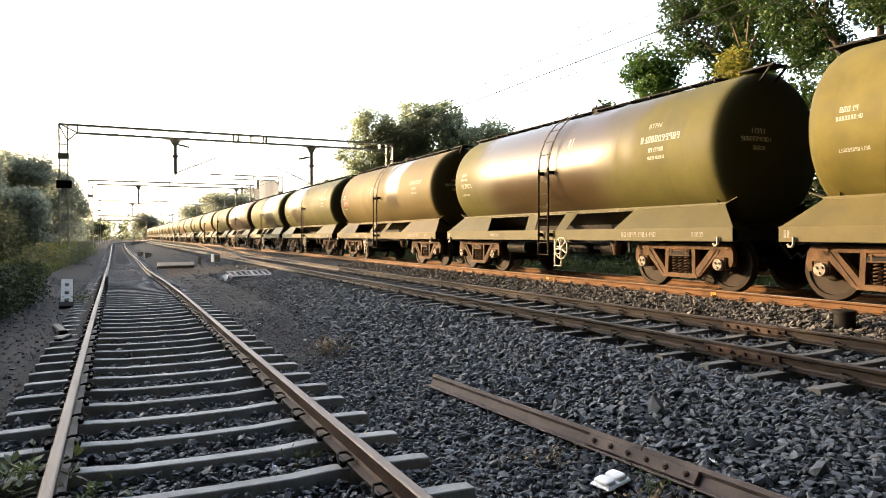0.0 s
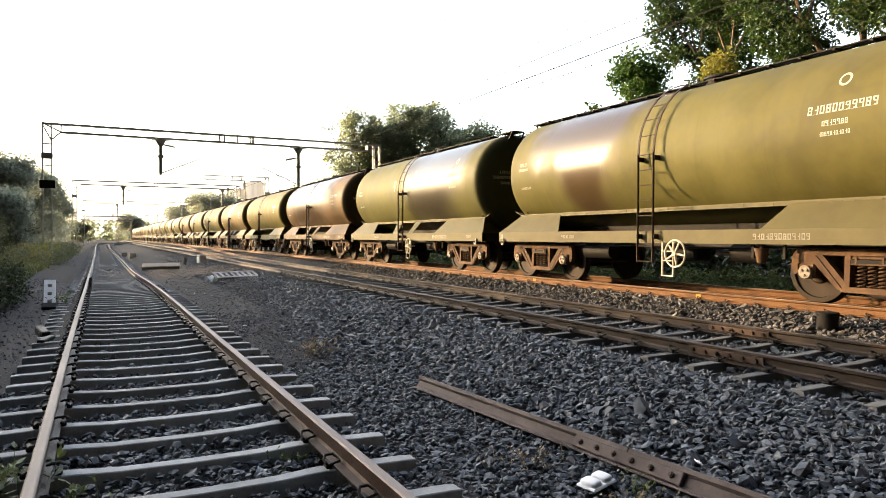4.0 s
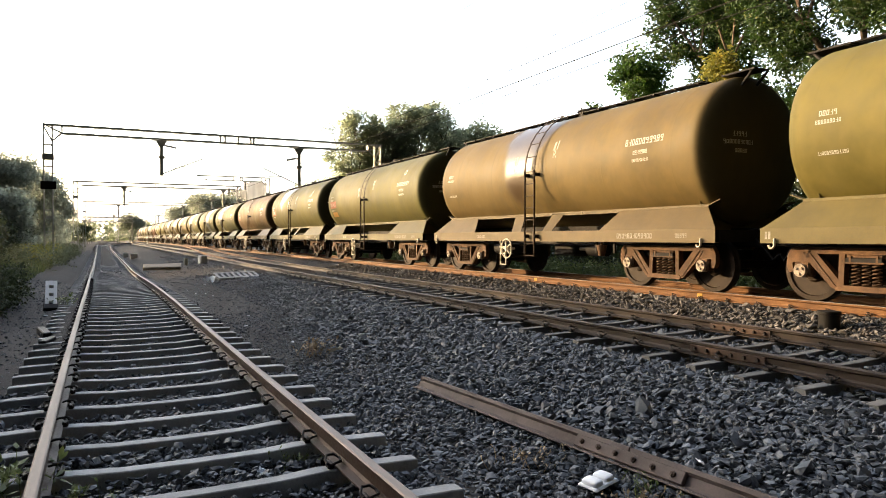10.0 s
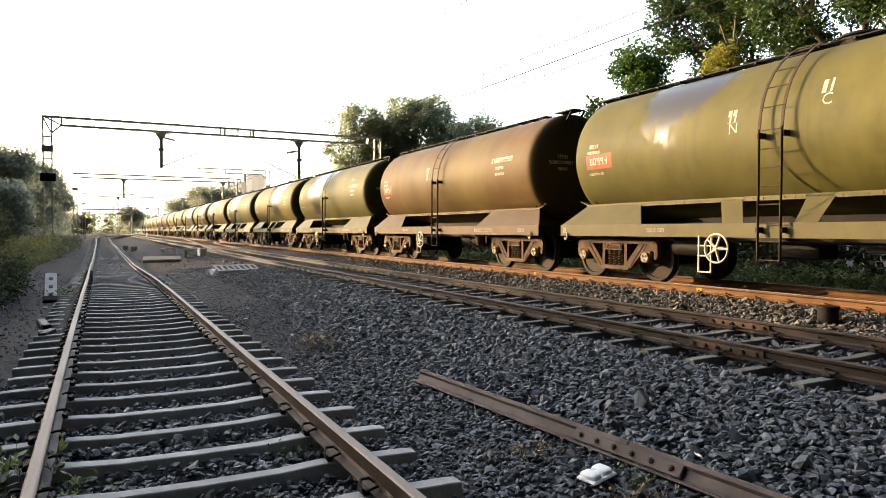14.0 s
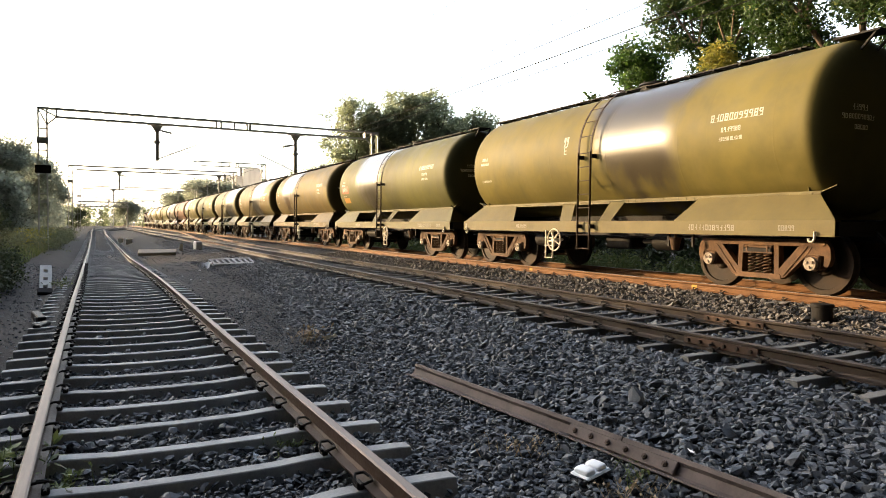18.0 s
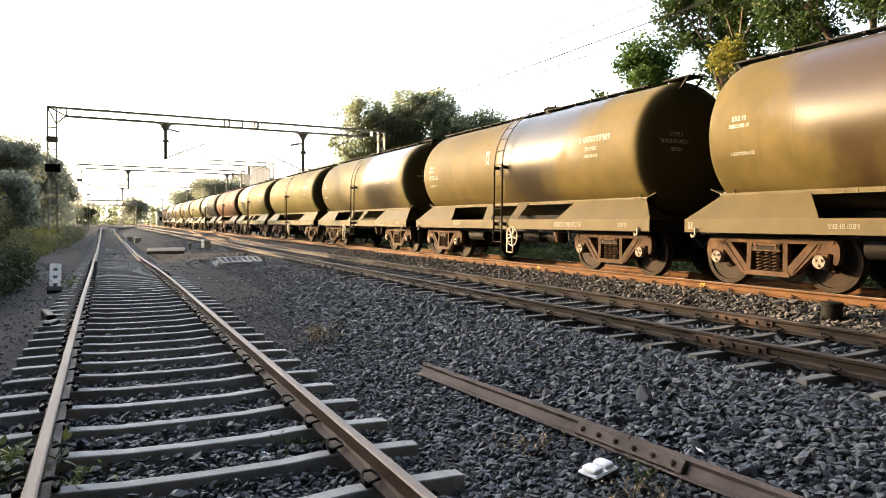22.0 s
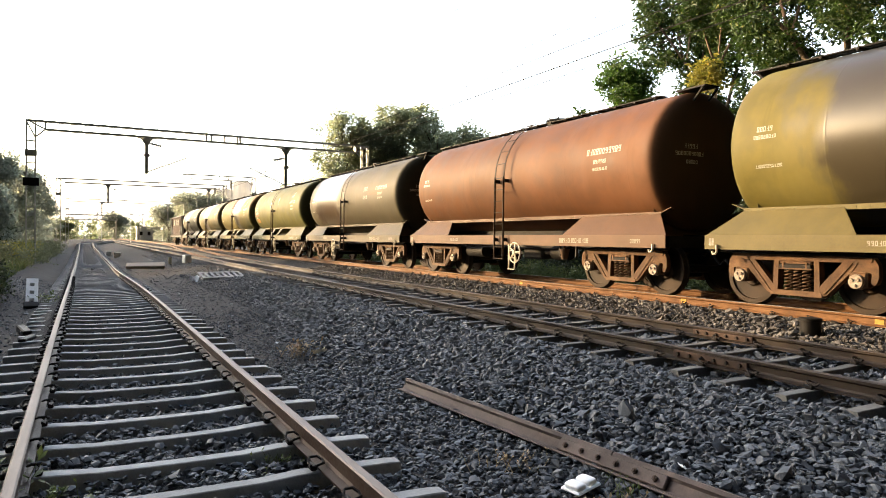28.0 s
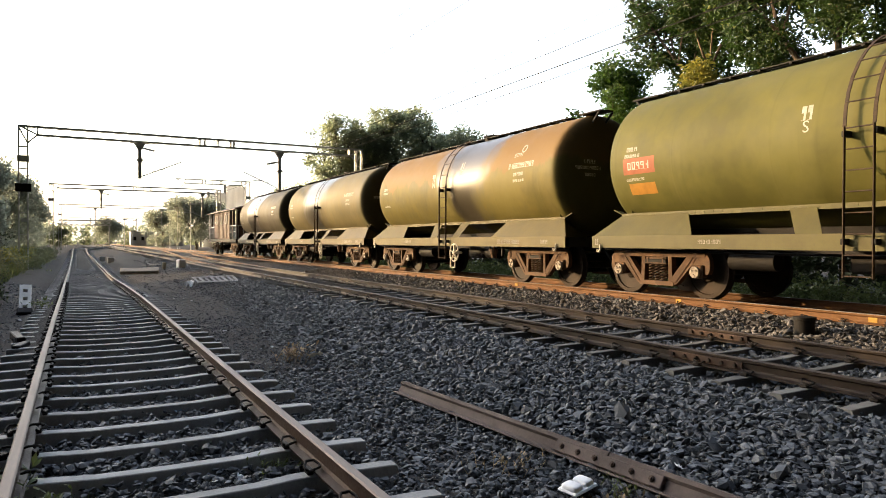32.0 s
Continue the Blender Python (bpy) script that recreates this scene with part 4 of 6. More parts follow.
def build_wagon(i, spec):
    base, stain, ga, gw, grime, hand, braced, zone, words_, upper, cargo = spec
    base = tuple(c * 0.53 for c in base)
    wg = thing("tank_wagon", words_ + " bogie tank wagon rolling on rails", "tank wagon", "goods train")
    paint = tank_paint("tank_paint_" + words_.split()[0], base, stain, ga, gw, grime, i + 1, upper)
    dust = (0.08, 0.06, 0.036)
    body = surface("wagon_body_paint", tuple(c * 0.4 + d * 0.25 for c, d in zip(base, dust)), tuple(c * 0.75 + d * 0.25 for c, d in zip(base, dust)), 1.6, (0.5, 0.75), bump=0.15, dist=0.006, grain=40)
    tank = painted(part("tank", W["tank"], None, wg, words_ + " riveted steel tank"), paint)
    for s in (-1, 1):
        painted(part("ledge", W["ledge", s], None, tank), body)
        painted(part("side_sill", W["sill", s], None, wg), body)
        for m in W["skirt", s]:
            painted(part("skirt", m, None, wg), body)
        if braced:
            for m in W["brace", s]:
                painted(part("brace", m, None, wg), body)
        painted(part("saddle_plate", W["web", s], None, wg), body)
        part("coupler", W["coupler", s], None, wg, "black iron coupler")
        part("brake_hose", W["hose", s], None, wg)
        for e in (-1, 1):
            part("tow_hook", W["hook"], None, wg, "pale towing hook").location = (s * 1.49, e * 5.45, 0.95)
        part("end_stay", W["stay", s], None, tank)
    for name, m in W["frame"]:
        part(name, m, None, wg, "black grimy steel")
    for name, m in W["brake"]:
        part(name, m, None, wg)
    part("release_valve", W["valve"], None, wg)
    part("walkway", W["walkway"], None, tank, "narrow dark footboard")
    part("manhole", W["manhole"], None, tank, "bolted manhole cover")
    for y in (0.5, -2.9):
        part("vent", W["vent"], None, tank).location = (0, y, 0)
    lad = part("ladder", W["stile"], None, wg, "thin rusty steel ladder")
    for x, z in rung_points():
        part("rung", W["rung"], None, lad).location = (x, 0, z)
    for y in (-0.22, 0.22):
        for x, z in ((-1.49, TANK_Z - 0.1), (-1.5, 1.06)):
            part("ladder_bracket", W["bracket"], None, lad).location = (x, y, z)
    hw = part("handwheel", W["wheel"], None, wg, "cream five-spoked brake wheel")
    hw.location, hw.rotation_euler = (-1.62, hand * 1.0 if hand > 0 else -0.85, 0.74), (rng.uniform(0, 1.2), 0, 0)
    st = part("footstep", W["step"], None, wg)
    st.location = (-1.5, hand * 1.0 + (0.36 if hand > 0 else 0.45), 0.78)
    # writing
    r2 = random.Random(100 + i)
    for row in ((-3.35, 2.98, 1.1, 0.13), (-3.6, 2.76, 0.42, 0.08), (-3.55, 2.6, 0.5, 0.06), (4.75, 2.9, 0.3, 0.08), (4.8, 2.77, 0.42, 0.06), (4.8, 2.3, 0.5, 0.05)):
        lettered(wrap(bars([row])), tank)
    for row in ((0.75, 2.95, 0.35, 0.09), (0.95, 2.8, 0.7, 0.08), (0.7, 2.64, 0.3, 0.07)):
        lettered(wrap_end(bars([row])), tank, label="faded lettering on the tank's end")
    if i in (3, 4, 9, 17, 21, 22, 8):
        bm = bmesh.new()
        ring_bar(bm, (0, -3.85, 3.4), 0.085, 0.018, "X", 20, 4)
        lettered(wrap(bm), tank, label="round white emblem")
    if i in (1, 4, 9, 11, 21, 22):
        lettered(wrap(words("BTPN", -3.5, 3.2, 0.15)), tank)
    if zone:
        z = zone.split()
        lettered(wrap(words(z[0], 0.95, 2.72, 0.26)), tank)
        lettered(wrap(bars([(0.98, 3.02, 0.2, 0.22)])), tank)
        if len(z) > 1:
            lettered(wrap(words(z[1], -0.75, 2.95, 0.26)), tank)
            lettered(wrap(bars([(-0.72, 3.25, 0.2, 0.22)])), tank)
    if i == 20:
        lettered(wrap(words("WR", -2.05, 2.9, 0.28)), tank)
        lettered(wrap(bars([(-2.1, 2.68, 0.42, 0.14)])), tank)
        lettered(wrap(bars([(-2.6, 2.82, 1.5, 0.1)])), tank, M_RED, "faded red stroke on the tank")
    if cargo:
        if i not in (1, 15):
            lettered(wrap(panel(4.85, 4.0, 2.4, 2.72), 0.004), tank, M_RED, "faded red cargo panel", "cargo_panel")
        if cargo == "PANEL":
            lettered(wrap(bars([(4.72, 2.57, 0.6, 0.15)]), 0.009), tank, label="white word on the cargo panel")
        else:
            lettered(wrap(words(cargo, 4.78, 2.49, 0.2), 0.009), tank, label="white word naming the cargo")
        if i in (8, 13, 21):
            lettered(wrap(panel(4.75, 4.05, 2.0, 2.22), 0.004), tank, M_ORANGE, "orange panel", "cargo_panel")
    for row in ((-3.0 + r2.uniform(-0.4, 0.6), 1.06, 1.05, 0.1), (-4.8, 1.06, 0.3, 0.08), (2.9, 1.06, 0.5, 0.07), (5.65, 1.06, 0.12, 0.12)):
        lettered(sill_letters(bars([row])), wg, M_SILL_LETTER, "faint stencilled lettering")
    sets = bogie(wg, -4.195, True) + bogie(wg, 4.195, False)
    return wg, sets


def build_brake_van():
    """The guard's van at the tail: a cabin between two open, railed platforms under one arched roof."""
    v = thing("brake_van", "grey maroon guard's brake van with white pillars and open platforms", "brake van", "goods train")
    body = surface("maroon_van_paint", (0.035, 0.022, 0.02), (0.085, 0.052, 0.046), 2, (0.5, 0.75))
    b = bmesh.new()
    box(b, (0, 0.0, 2.3), (2.7, 6.6, 2.1), bevel=0.03)
    cabin = part("cabin", b, body, v)
    for k in range(12):
        b = bmesh.new()
        box(b, (-1.362, -3.1 + k * 0.563, 2.3), (0.03, 0.05, 2.0))
        part("rib", b, body, cabin)
    b = bmesh.new()
    n = 14
    pts = [(-1.5 + 3.0 * i / n, -5.75, 3.38 + 0.36 * math.sin(math.pi * i / n)) for i in range(n + 1)] + [(1.5, -5.75, 3.33), (-1.5, -5.75, 3.33)]
    plate(b, pts, (0, 11.5, 0))
    part("roof", b, body, v, smooth=40)
    b = bmesh.new()
    box(b, (0, 0, 1.12), (2.8, 11.5, 0.24))
    part("underframe", b, M_DARK, v)
    b = bmesh.new()
    box(b, (0, 0, 0.92), (0.5, 11.0, 0.3))
    part("centre_sill", b, M_DARK, v)
    for e in (-1, 1):
        for s in (-1, 1):
            for y in (5.6, 4.4):
                b = bmesh.new()
                box(b, (s * 1.33, e * y, 2.3), (0.1, 0.1, 2.15))
                part("pillar", b, M_WHITE if y > 5 else body, v)
            for z in (1.75, 2.2):
                b = bmesh.new()
                rod(b, (s * 1.33, e * 3.3, z), (s * 1.33, e * 5.6, z), 0.03, 0.03, 6)
                part("side_rail", b, M_STEEL_GREY, v)
            for k in range(8):
                b = bmesh.new()
                rod(b, (s * 1.33, e * (3.5 + k * 0.28), 1.24), (s * 1.33, e * (3.5 + k * 0.28), 2.2), 0.022, 0.022, 5)
                part("baluster", b, M_STEEL_GREY, v)
        for k in range(8):
            b = bmesh.new()
            rod(b, (-1.2 + k * 0.34, e * 5.62, 1.24), (-1.2 + k * 0.34, e * 5.62, 2.2), 0.022, 0.022, 5)
            part("baluster", b, M_STEEL_GREY, v)
        b = bmesh.new()
        rod(b, (-1.3, e * 5.62, 2.2), (1.3, e * 5.62, 2.2), 0.03, 0.03, 6)
        part("end_rail", b, M_STEEL_GREY, v)
    for y in (1.9, -0.1, -2.0):
        b = bmesh.new()
        box(b, (-1.366, y, 2.75), (0.05, 0.75, 0.6))
        w = part("window", b, M_DARK, v)
        for dy in (-0.4, 0.4):
            b = bmesh.new()
            box(b, (-1.375, y + dy, 2.75), (0.06, 0.05, 0.68))
            part("window_frame", b, M_WHITE, w)
    return v, bogie(v, -3.9, True) + bogie(v, 3.9, False)


TRAIN = [build_wagon(i, s) for i, s in enumerate(WAGONS)]
VAN = build_brake_van()


def run(t):
    """How far along the line the first wagon's middle stands at t seconds."""
    return 1.97 - 7.1005408 * t - 0.0266781 * t ** 2 - 0.00138879 * t ** 3 + 7.16482e-05 * t ** 4 - 9.58333e-07 * t ** 5


def motions():
    """The train rolls towards the camera and past it; its wheels turn while they are near."""
    ts = [i * 0.5 for i in range(65)]
    for i, (wg, sets) in enumerate(TRAIN + [VAN]):
        lag = i * PITCH
        walk(wg, [(t, pose(X_MAIN + LEAN * (run(t) + lag), run(t) + lag, Z_MAIN, 0, 0, -math.degrees(LEAN))) for t in ts])
        close = [k / 12 for k in range(385) if -14 < run(k / 12) + lag < 34]
        if not close:
            continue
        ticks = [0.0] + [t for t in close if 0 < t < 32] + [32.0]
        base = run(close[0])
        for w in sets:
            rows = []
            for t in ticks:
                tc = min(max(t, close[0]), close[-1])
                rows.append((t, pose(0, w.location.y, 0.5, math.degrees((base - run(tc)) / 0.5) % 360, 0, 0)))
            walk(w, rows)


# ---- overhead line: portals, drop arms, wires ----
def portal(y, x0, x1, top, drops, right_mast=True, left_mast=True, depth=0.46, thick=0.085):
    p = thing("overhead_line_portal", "grey lattice steel portal over the tracks with insulated arms", "portal", "overhead line portals")
    for x, on in ((x0, left_mast), (x1, right_mast)):
        if not on:
            continue
        mast = bmesh.new()
        g = ground_z(x, y)
        for dx in (-0.22, 0.22):
            for dy in (-0.15, 0.15):
                box(mast, (x + dx, y + dy, (g + top) / 2), (0.07, 0.07, top - g))
        for i in range(int(top / 1.25)):
            z = g + 0.7 + i * 1.25
            for dy in (-0.15, 0.15):
                box(mast, (x, y + dy, z), (0.44, 0.03, 0.05))
        m = part("mast", mast, M_STEEL_GREY, p)
        b = bmesh.new()
        box(b, (x, y - 0.1, top - 1.85), (0.6, 0.3, 0.36), bevel=0.02)
        part("clamp", b, M_STEEL_GREY, m)
        if y > 60:
            continue
        b = bmesh.new()
        box(b, (x + 0.02, y - 0.24, top - 3.5), (0.8, 0.16, 0.46), bevel=0.02)
        part("danger_plate", b, M_DARK, m)
        b = bmesh.new()
        box(b, (x + 0.06, y - 0.2, top - 5.35), (0.34, 0.1, 0.2), bevel=0.01)
        part("notice_board", b, M_STEEL_GREY, m)
    for dz, inset in ((0, 0.0), (-depth, 0.95)):
        b = bmesh.new()
        for dy in (-0.18, 0.18):
            box(b, ((x0 + x1) / 2, y + dy, top + dz), (x1 - x0 - 2 * inset + 0.5, 0.07, thick))
        part("chord", b, M_STEEL_GREY, p)
    mid = x0 + (x1 - x0) * 0.55
    for x in (mid - 1.6, mid - 1.3, mid - 0.5, mid + 0.3, mid + 0.5):
        b = bmesh.new()
        box(b, (x, y, top - depth / 2), (0.09, 0.42, depth))
        part("stiffener", b, M_STEEL_GREY, p)
    for x, s in ((x0, 1), (x1, -1)):
        knee = (x + s * 0.72, y - 0.18, top - depth)
        for far in ((x - s * 0.2, y - 0.18, top), (x + s * 0.22, y - 0.18, top - 0.95)):
            b = bmesh.new()
            rod(b, far, knee, 0.045, 0.045, 6)
            part("knee_brace", b, M_STEEL_GREY, p)
        b = bmesh.new()
        rod(b, (x - s * 0.2, y - 0.18, top - 0.1), (x + s * 0.22, y - 0.18, top - 0.95), 0.04, 0.04, 6)
        part("diagonal", b, M_STEEL_GREY, p)
        b = bmesh.new()
        box(b, (knee[0], y, top - depth / 2), (0.07, 0.38, depth))
        part("stiffener", b, M_STEEL_GREY, p)
    for x, low, reach in drops:
        b = bmesh.new()
        box(b, (x, y, (top - depth + low) / 2), (0.2, 0.16, top - depth - low))
        box(b, (x, y, top - depth - 0.06), (1.1, 0.16, 0.1))
        plate(b, [(x - 0.34, y - 0.05, top - depth - 0.1), (x + 0.34, y - 0.05, top - depth - 0.1), (x + 0.1, y - 0.05, top - depth - 0.5), (x - 0.1, y - 0.05, top - depth - 0.5)], (0, 0.1, 0))
        box(b, (x, y, low + (top - low) * 0.42), (0.36, 0.28, 0.16))
        arm = part("drop_arm", b, M_STEEL_GREY, p)
        b = bmesh.new()
        rod(b, (x, y, low + 0.1), (x + reach, y, low + 1.15), 0.035, 0.035, 6)
        rod(b, (x, y, low + 1.9), (x + reach * 0.35, y, low + 1.75), 0.05, 0.05, 6)
        rod(b, (x + reach * 0.45, y, low + 0.62), (x + reach * 1.2, y, low + 0.6), 0.022, 0.022, 6)
        part("cantilever", b, M_STEEL_GREY, arm)
        b = bmesh.new()
        for k in range(5):
            f = k * 0.05
            rod(b, (x + reach * (0.12 + f), y, low + 1.86 - f * 0.6), (x + reach * (0.14 + f), y, low + 1.85 - f * 0.6), 0.09, 0.09, 8)
        part("insulator", b, M_DARK, arm, "dark ribbed insulator")
        b = bmesh.new()
        rod(b, (x + reach * 0.3, y, low + 0.45), (x + reach * 0.95, y, low + 1.75), 0.022, 0.022, 6)
        part("stay_tube", b, M_STEEL_GREY, arm)
    return p


portal(45.7, -2.68, 17.6, 7.85, [(3.4, 5.15, 2.4), (11.97, 4.75, -2.4)])
portal(92.0, -2.62, 16.2, 8.0, [(2.6, 5.2, 2.4), (14.2, 4.4, -2.4)], thick=0.13)
portal(80.0, 9.8, 17.3, 8.2, [], left_mast=False)
portal(142.0, -2.65, 17.5, 8.0, [(3.0, 5.2, 2.4), (14.4, 4.4, -2.4)], thick=0.13)
portal(205.0, -2.65, 18.0, 8.0, [(3.2, 5.2, 2.4), (14.4, 4.4, -2.4)], thick=0.13)


def wire(name, label, x, z, sag, y0, y1, lean=0.0, r=0.012):
    """A wire along the line; it dips between its supports."""
    bm = bmesh.new()
    pts, y = [], y0
    while y < y1 + 0.1:
        k = ((y + 20) % 48) / 48
        pts.append((x + lean * y, y, z - sag * 4 * k * (1 - k)))
        y += 6
    tube(bm, pts, r, 4)
    ob = new(name, mesh_of(name, bm, M_WIRE))
    return tagged(ob, label, "wire", "overhead wires")


for _x, _z, _l, _r in ((X_MIDDLE, 6.87, 0, 0.008), (X_MIDDLE, 6.2, 0, 0.008), (X_MAIN, 5.98, LEAN, 0.016), (X_MAIN, 6.42, LEAN, 0.012), (X_MAIN, 6.88, LEAN, 0.009), (X_MAIN, 5.7, LEAN, 0.011)):
    wire("overhead_wire", "thin dark overhead wire stretched along the tracks", _x, _z, 0.0, -20, 260, _l, _r)


# ---- trees and undergrowth ----
def leaves(rnd, centres, n, size, flat=0.5, droop=0.0):
    """n folded leaves scattered in fuzzy clumps: (x, y, z, radius) each. Returns verts, faces."""
    verts, faces = [], []
    total = sum(c[3] ** 2 for c in centres)
    for cx, cy, cz, r in centres:
        for _ in range(int(n * r * r / total)):
            d = Vector((rnd.gauss(0, 1), rnd.gauss(0, 1), rnd.gauss(0, 0.8)))
            d = d.normalized() * r * (rnd.random() ** 0.45)
            p = Vector((cx, cy, cz)) + d
            a = Vector((rnd.uniform(-1, 1), rnd.uniform(-1, 1), rnd.uniform(-1, 0.6) - droop)).normalized()
            b = a.cross(Vector((rnd.uniform(-1, 1), rnd.uniform(-1, 1), rnd.uniform(-1, 1)))).normalized()
            s = size * rnd.uniform(0.6, 1.35)
            w = s * flat
            n3 = a.cross(b) * (w * 0.25)
            k = len(verts)
            verts += [tuple(p), tuple(p + a * s * 0.5 + b * w * 0.5 + n3), tuple(p + a * s), tuple(p + a * s * 0.5 - b * w * 0.5 + n3)]
            faces += [(k, k + 1, k + 2), (k, k + 2, k + 3)]
    return verts, faces


def limbs(bm, rnd, base, height, spread, levels=3, r0=0.2, lean=(0, 0)):
    """Trunk and forking limbs. Returns the tips."""
    tips = []

    def grow(p, d, length, r, level):
        q = p
        n = 3
        for i in range(n):
            d2 = (d + Vector((rnd.uniform(-1, 1), rnd.uniform(-1, 1), rnd.uniform(-0.3, 0.5))) * 0.16).normalized()
            e = q + d2 * length / n
            rod(bm, q, e, r * (1 - 0.25 * i / n), r * (1 - 0.25 * (i + 1) / n), 7 if level < 2 else 5, caps=False)
            q, d = e, d2
        if level >= levels:
            tips.append(q)
            return
        k = 3 if level else 4
        for i in range(k):
            a = 2 * math.pi * (i + rnd.random() * 0.7) / k
            out = Vector((math.cos(a), math.sin(a), rnd.uniform(0.5, 1.2) * (1.3 - spread)))
            grow(q, (d * 0.7 + out * spread).normalized(), length * rnd.uniform(0.6, 0.8), r * 0.62, level + 1)
        if level:
            tips.append(q)
    grow(Vector(base), Vector((*lean, 1)).normalized(), height * 0.38, r0, 0)
    return tips


def tree(name, label, x, y, height, crown_r, n, leaf, material, seed, spread=0.8, r0=0.2, bark=True, flat=0.5, clump=0.9, levels=3, low=0.0, lean=(0, 0), fill=0, lobes=()):
    rnd = random.Random(seed)
    t = thing(name, label, "tree", "trees by the line", at=pose(x, y, ground_z(x, y) - 0.05))
    bm = bmesh.new()
    tips = limbs(bm, rnd, (0, 0, 0), height, spread, levels, r0, lean)
    top = max(p.z for p in tips)
    wide = max(math.hypot(p.x, p.y) for p in tips)
    sx, sz = (crown_r - clump * 0.6) / wide, (height - clump * 0.7) / top
    for v in bm.verts:
        v.co = Vector((v.co.x * sx, v.co.y * sx, v.co.z * sz))
    part("trunk", bm, M_BARK, t, smooth=60)
    centres = [(p.x * sx, p.y * sx, p.z * sz, clump * rnd.uniform(0.55, 1.15)) for p in tips if p.z * sz > low]
    for _ in range(fill):
        a, q = rnd.uniform(0, 6.28), crown_r * 0.85 * math.sqrt(rnd.random())
        z = low + (height - clump - low) * rnd.random() ** 0.8
        q *= math.sqrt(max(0.05, 1 - (max(0, z / height - 0.55) / 0.5) ** 2))
        centres.append((q * math.cos(a), q * math.sin(a), z, clump * rnd.uniform(0.45, 0.95)))
    if lobes:
        centres = [c for c in centres if rnd.random() < 0.3]
    for lx, ly, lz, lr in lobes:
        for _ in range(int(13 * lr * lr)):
            d = Vector((rnd.gauss(0, 1), rnd.gauss(0, 1), rnd.gauss(0, 0.9))).normalized() * lr * rnd.uniform(0.55, 1.0)
            centres.append((lx + d.x, ly + d.y, lz + d.z * 0.8, clump * rnd.uniform(0.5, 1.0)))
    vs, fs = leaves(rnd, centres, n, leaf, flat)
    part("crown", raw_mesh("crown", vs, fs, material), None, t)
    return t


# big broad-leaved tree beyond the train, and its neighbours
tree("broadleaf_tree", "tall broad-leaved tree with glossy green leaves", 20.5, 17.5, 13.5, 3.8, 46000, 0.155, M_LEAF, 11, r0=0.2, clump=0.75, low=4.6, fill=44)
tree("broadleaf_tree", "tall broad-leaved tree with glossy green leaves", 20.2, 12.4, 13.5, 4.6, 84000, 0.155, M_LEAF, 12, r0=0.22, clump=0.85, low=4.0, fill=120)
tree("broadleaf_tree", "dense broad-leaved tree with light green shoots", 22.5, 8.6, 13.0, 4.2, 52000, 0.17, M_LEAF, 16, r0=0.22, clump=0.95, low=3.5, fill=90)
tree("broadleaf_sapling", "slim young tree with large drooping leaves", 17.6, 19.3, 8.6, 1.25, 7000, 0.16, M_LEAF_BRIGHT, 13, r0=0.07, clump=0.55, levels=2, low=5.0, fill=16)
tree("broadleaf_sapling", "slim young tree with large drooping leaves", 17.6, 21.7, 6.9, 0.8, 900, 0.18, M_LEAF, 14, r0=0.05, clump=0.4, levels=2, low=4.5)
tree("yellowing_tree", "young tree with yellowing leaves", 16.6, 14.8, 7.3, 0.65, 1300, 0.15, M_LEAF_YELLOW, 15, r0=0.05, clump=0.4, levels=2, low=5.4)
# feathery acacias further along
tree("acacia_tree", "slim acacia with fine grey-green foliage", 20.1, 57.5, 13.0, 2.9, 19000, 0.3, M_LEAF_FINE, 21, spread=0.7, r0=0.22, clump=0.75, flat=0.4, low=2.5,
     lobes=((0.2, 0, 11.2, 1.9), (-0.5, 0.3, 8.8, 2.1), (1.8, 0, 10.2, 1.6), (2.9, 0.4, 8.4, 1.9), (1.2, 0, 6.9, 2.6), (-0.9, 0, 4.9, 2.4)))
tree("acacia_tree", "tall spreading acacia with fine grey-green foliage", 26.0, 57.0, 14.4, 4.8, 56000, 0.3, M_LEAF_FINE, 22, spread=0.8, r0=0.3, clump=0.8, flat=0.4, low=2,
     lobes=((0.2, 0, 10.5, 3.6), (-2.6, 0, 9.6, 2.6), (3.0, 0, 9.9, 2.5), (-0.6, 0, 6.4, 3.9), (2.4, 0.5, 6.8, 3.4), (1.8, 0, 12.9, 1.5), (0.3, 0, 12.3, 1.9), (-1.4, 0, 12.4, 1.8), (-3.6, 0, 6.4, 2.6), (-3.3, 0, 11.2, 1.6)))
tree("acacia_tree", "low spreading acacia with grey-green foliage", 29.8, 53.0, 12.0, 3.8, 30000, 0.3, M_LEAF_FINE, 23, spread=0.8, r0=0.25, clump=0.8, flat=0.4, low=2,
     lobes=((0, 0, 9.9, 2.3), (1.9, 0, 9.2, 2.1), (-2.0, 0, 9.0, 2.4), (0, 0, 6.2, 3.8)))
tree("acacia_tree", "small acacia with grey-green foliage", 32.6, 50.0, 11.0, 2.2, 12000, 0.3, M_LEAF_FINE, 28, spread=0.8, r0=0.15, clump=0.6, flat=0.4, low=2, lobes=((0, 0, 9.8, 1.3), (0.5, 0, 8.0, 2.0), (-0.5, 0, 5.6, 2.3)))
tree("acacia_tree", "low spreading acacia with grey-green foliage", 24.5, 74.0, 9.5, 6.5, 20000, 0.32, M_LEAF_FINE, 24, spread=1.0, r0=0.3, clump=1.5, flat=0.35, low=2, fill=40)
tree("acacia_tree", "distant rounded tree in haze", 22.0, 150.0, 11.6, 7.5, 18000, 0.45, M_LEAF_HAZED, 25, spread=0.9, r0=0.3, clump=1.8, low=2, fill=90)
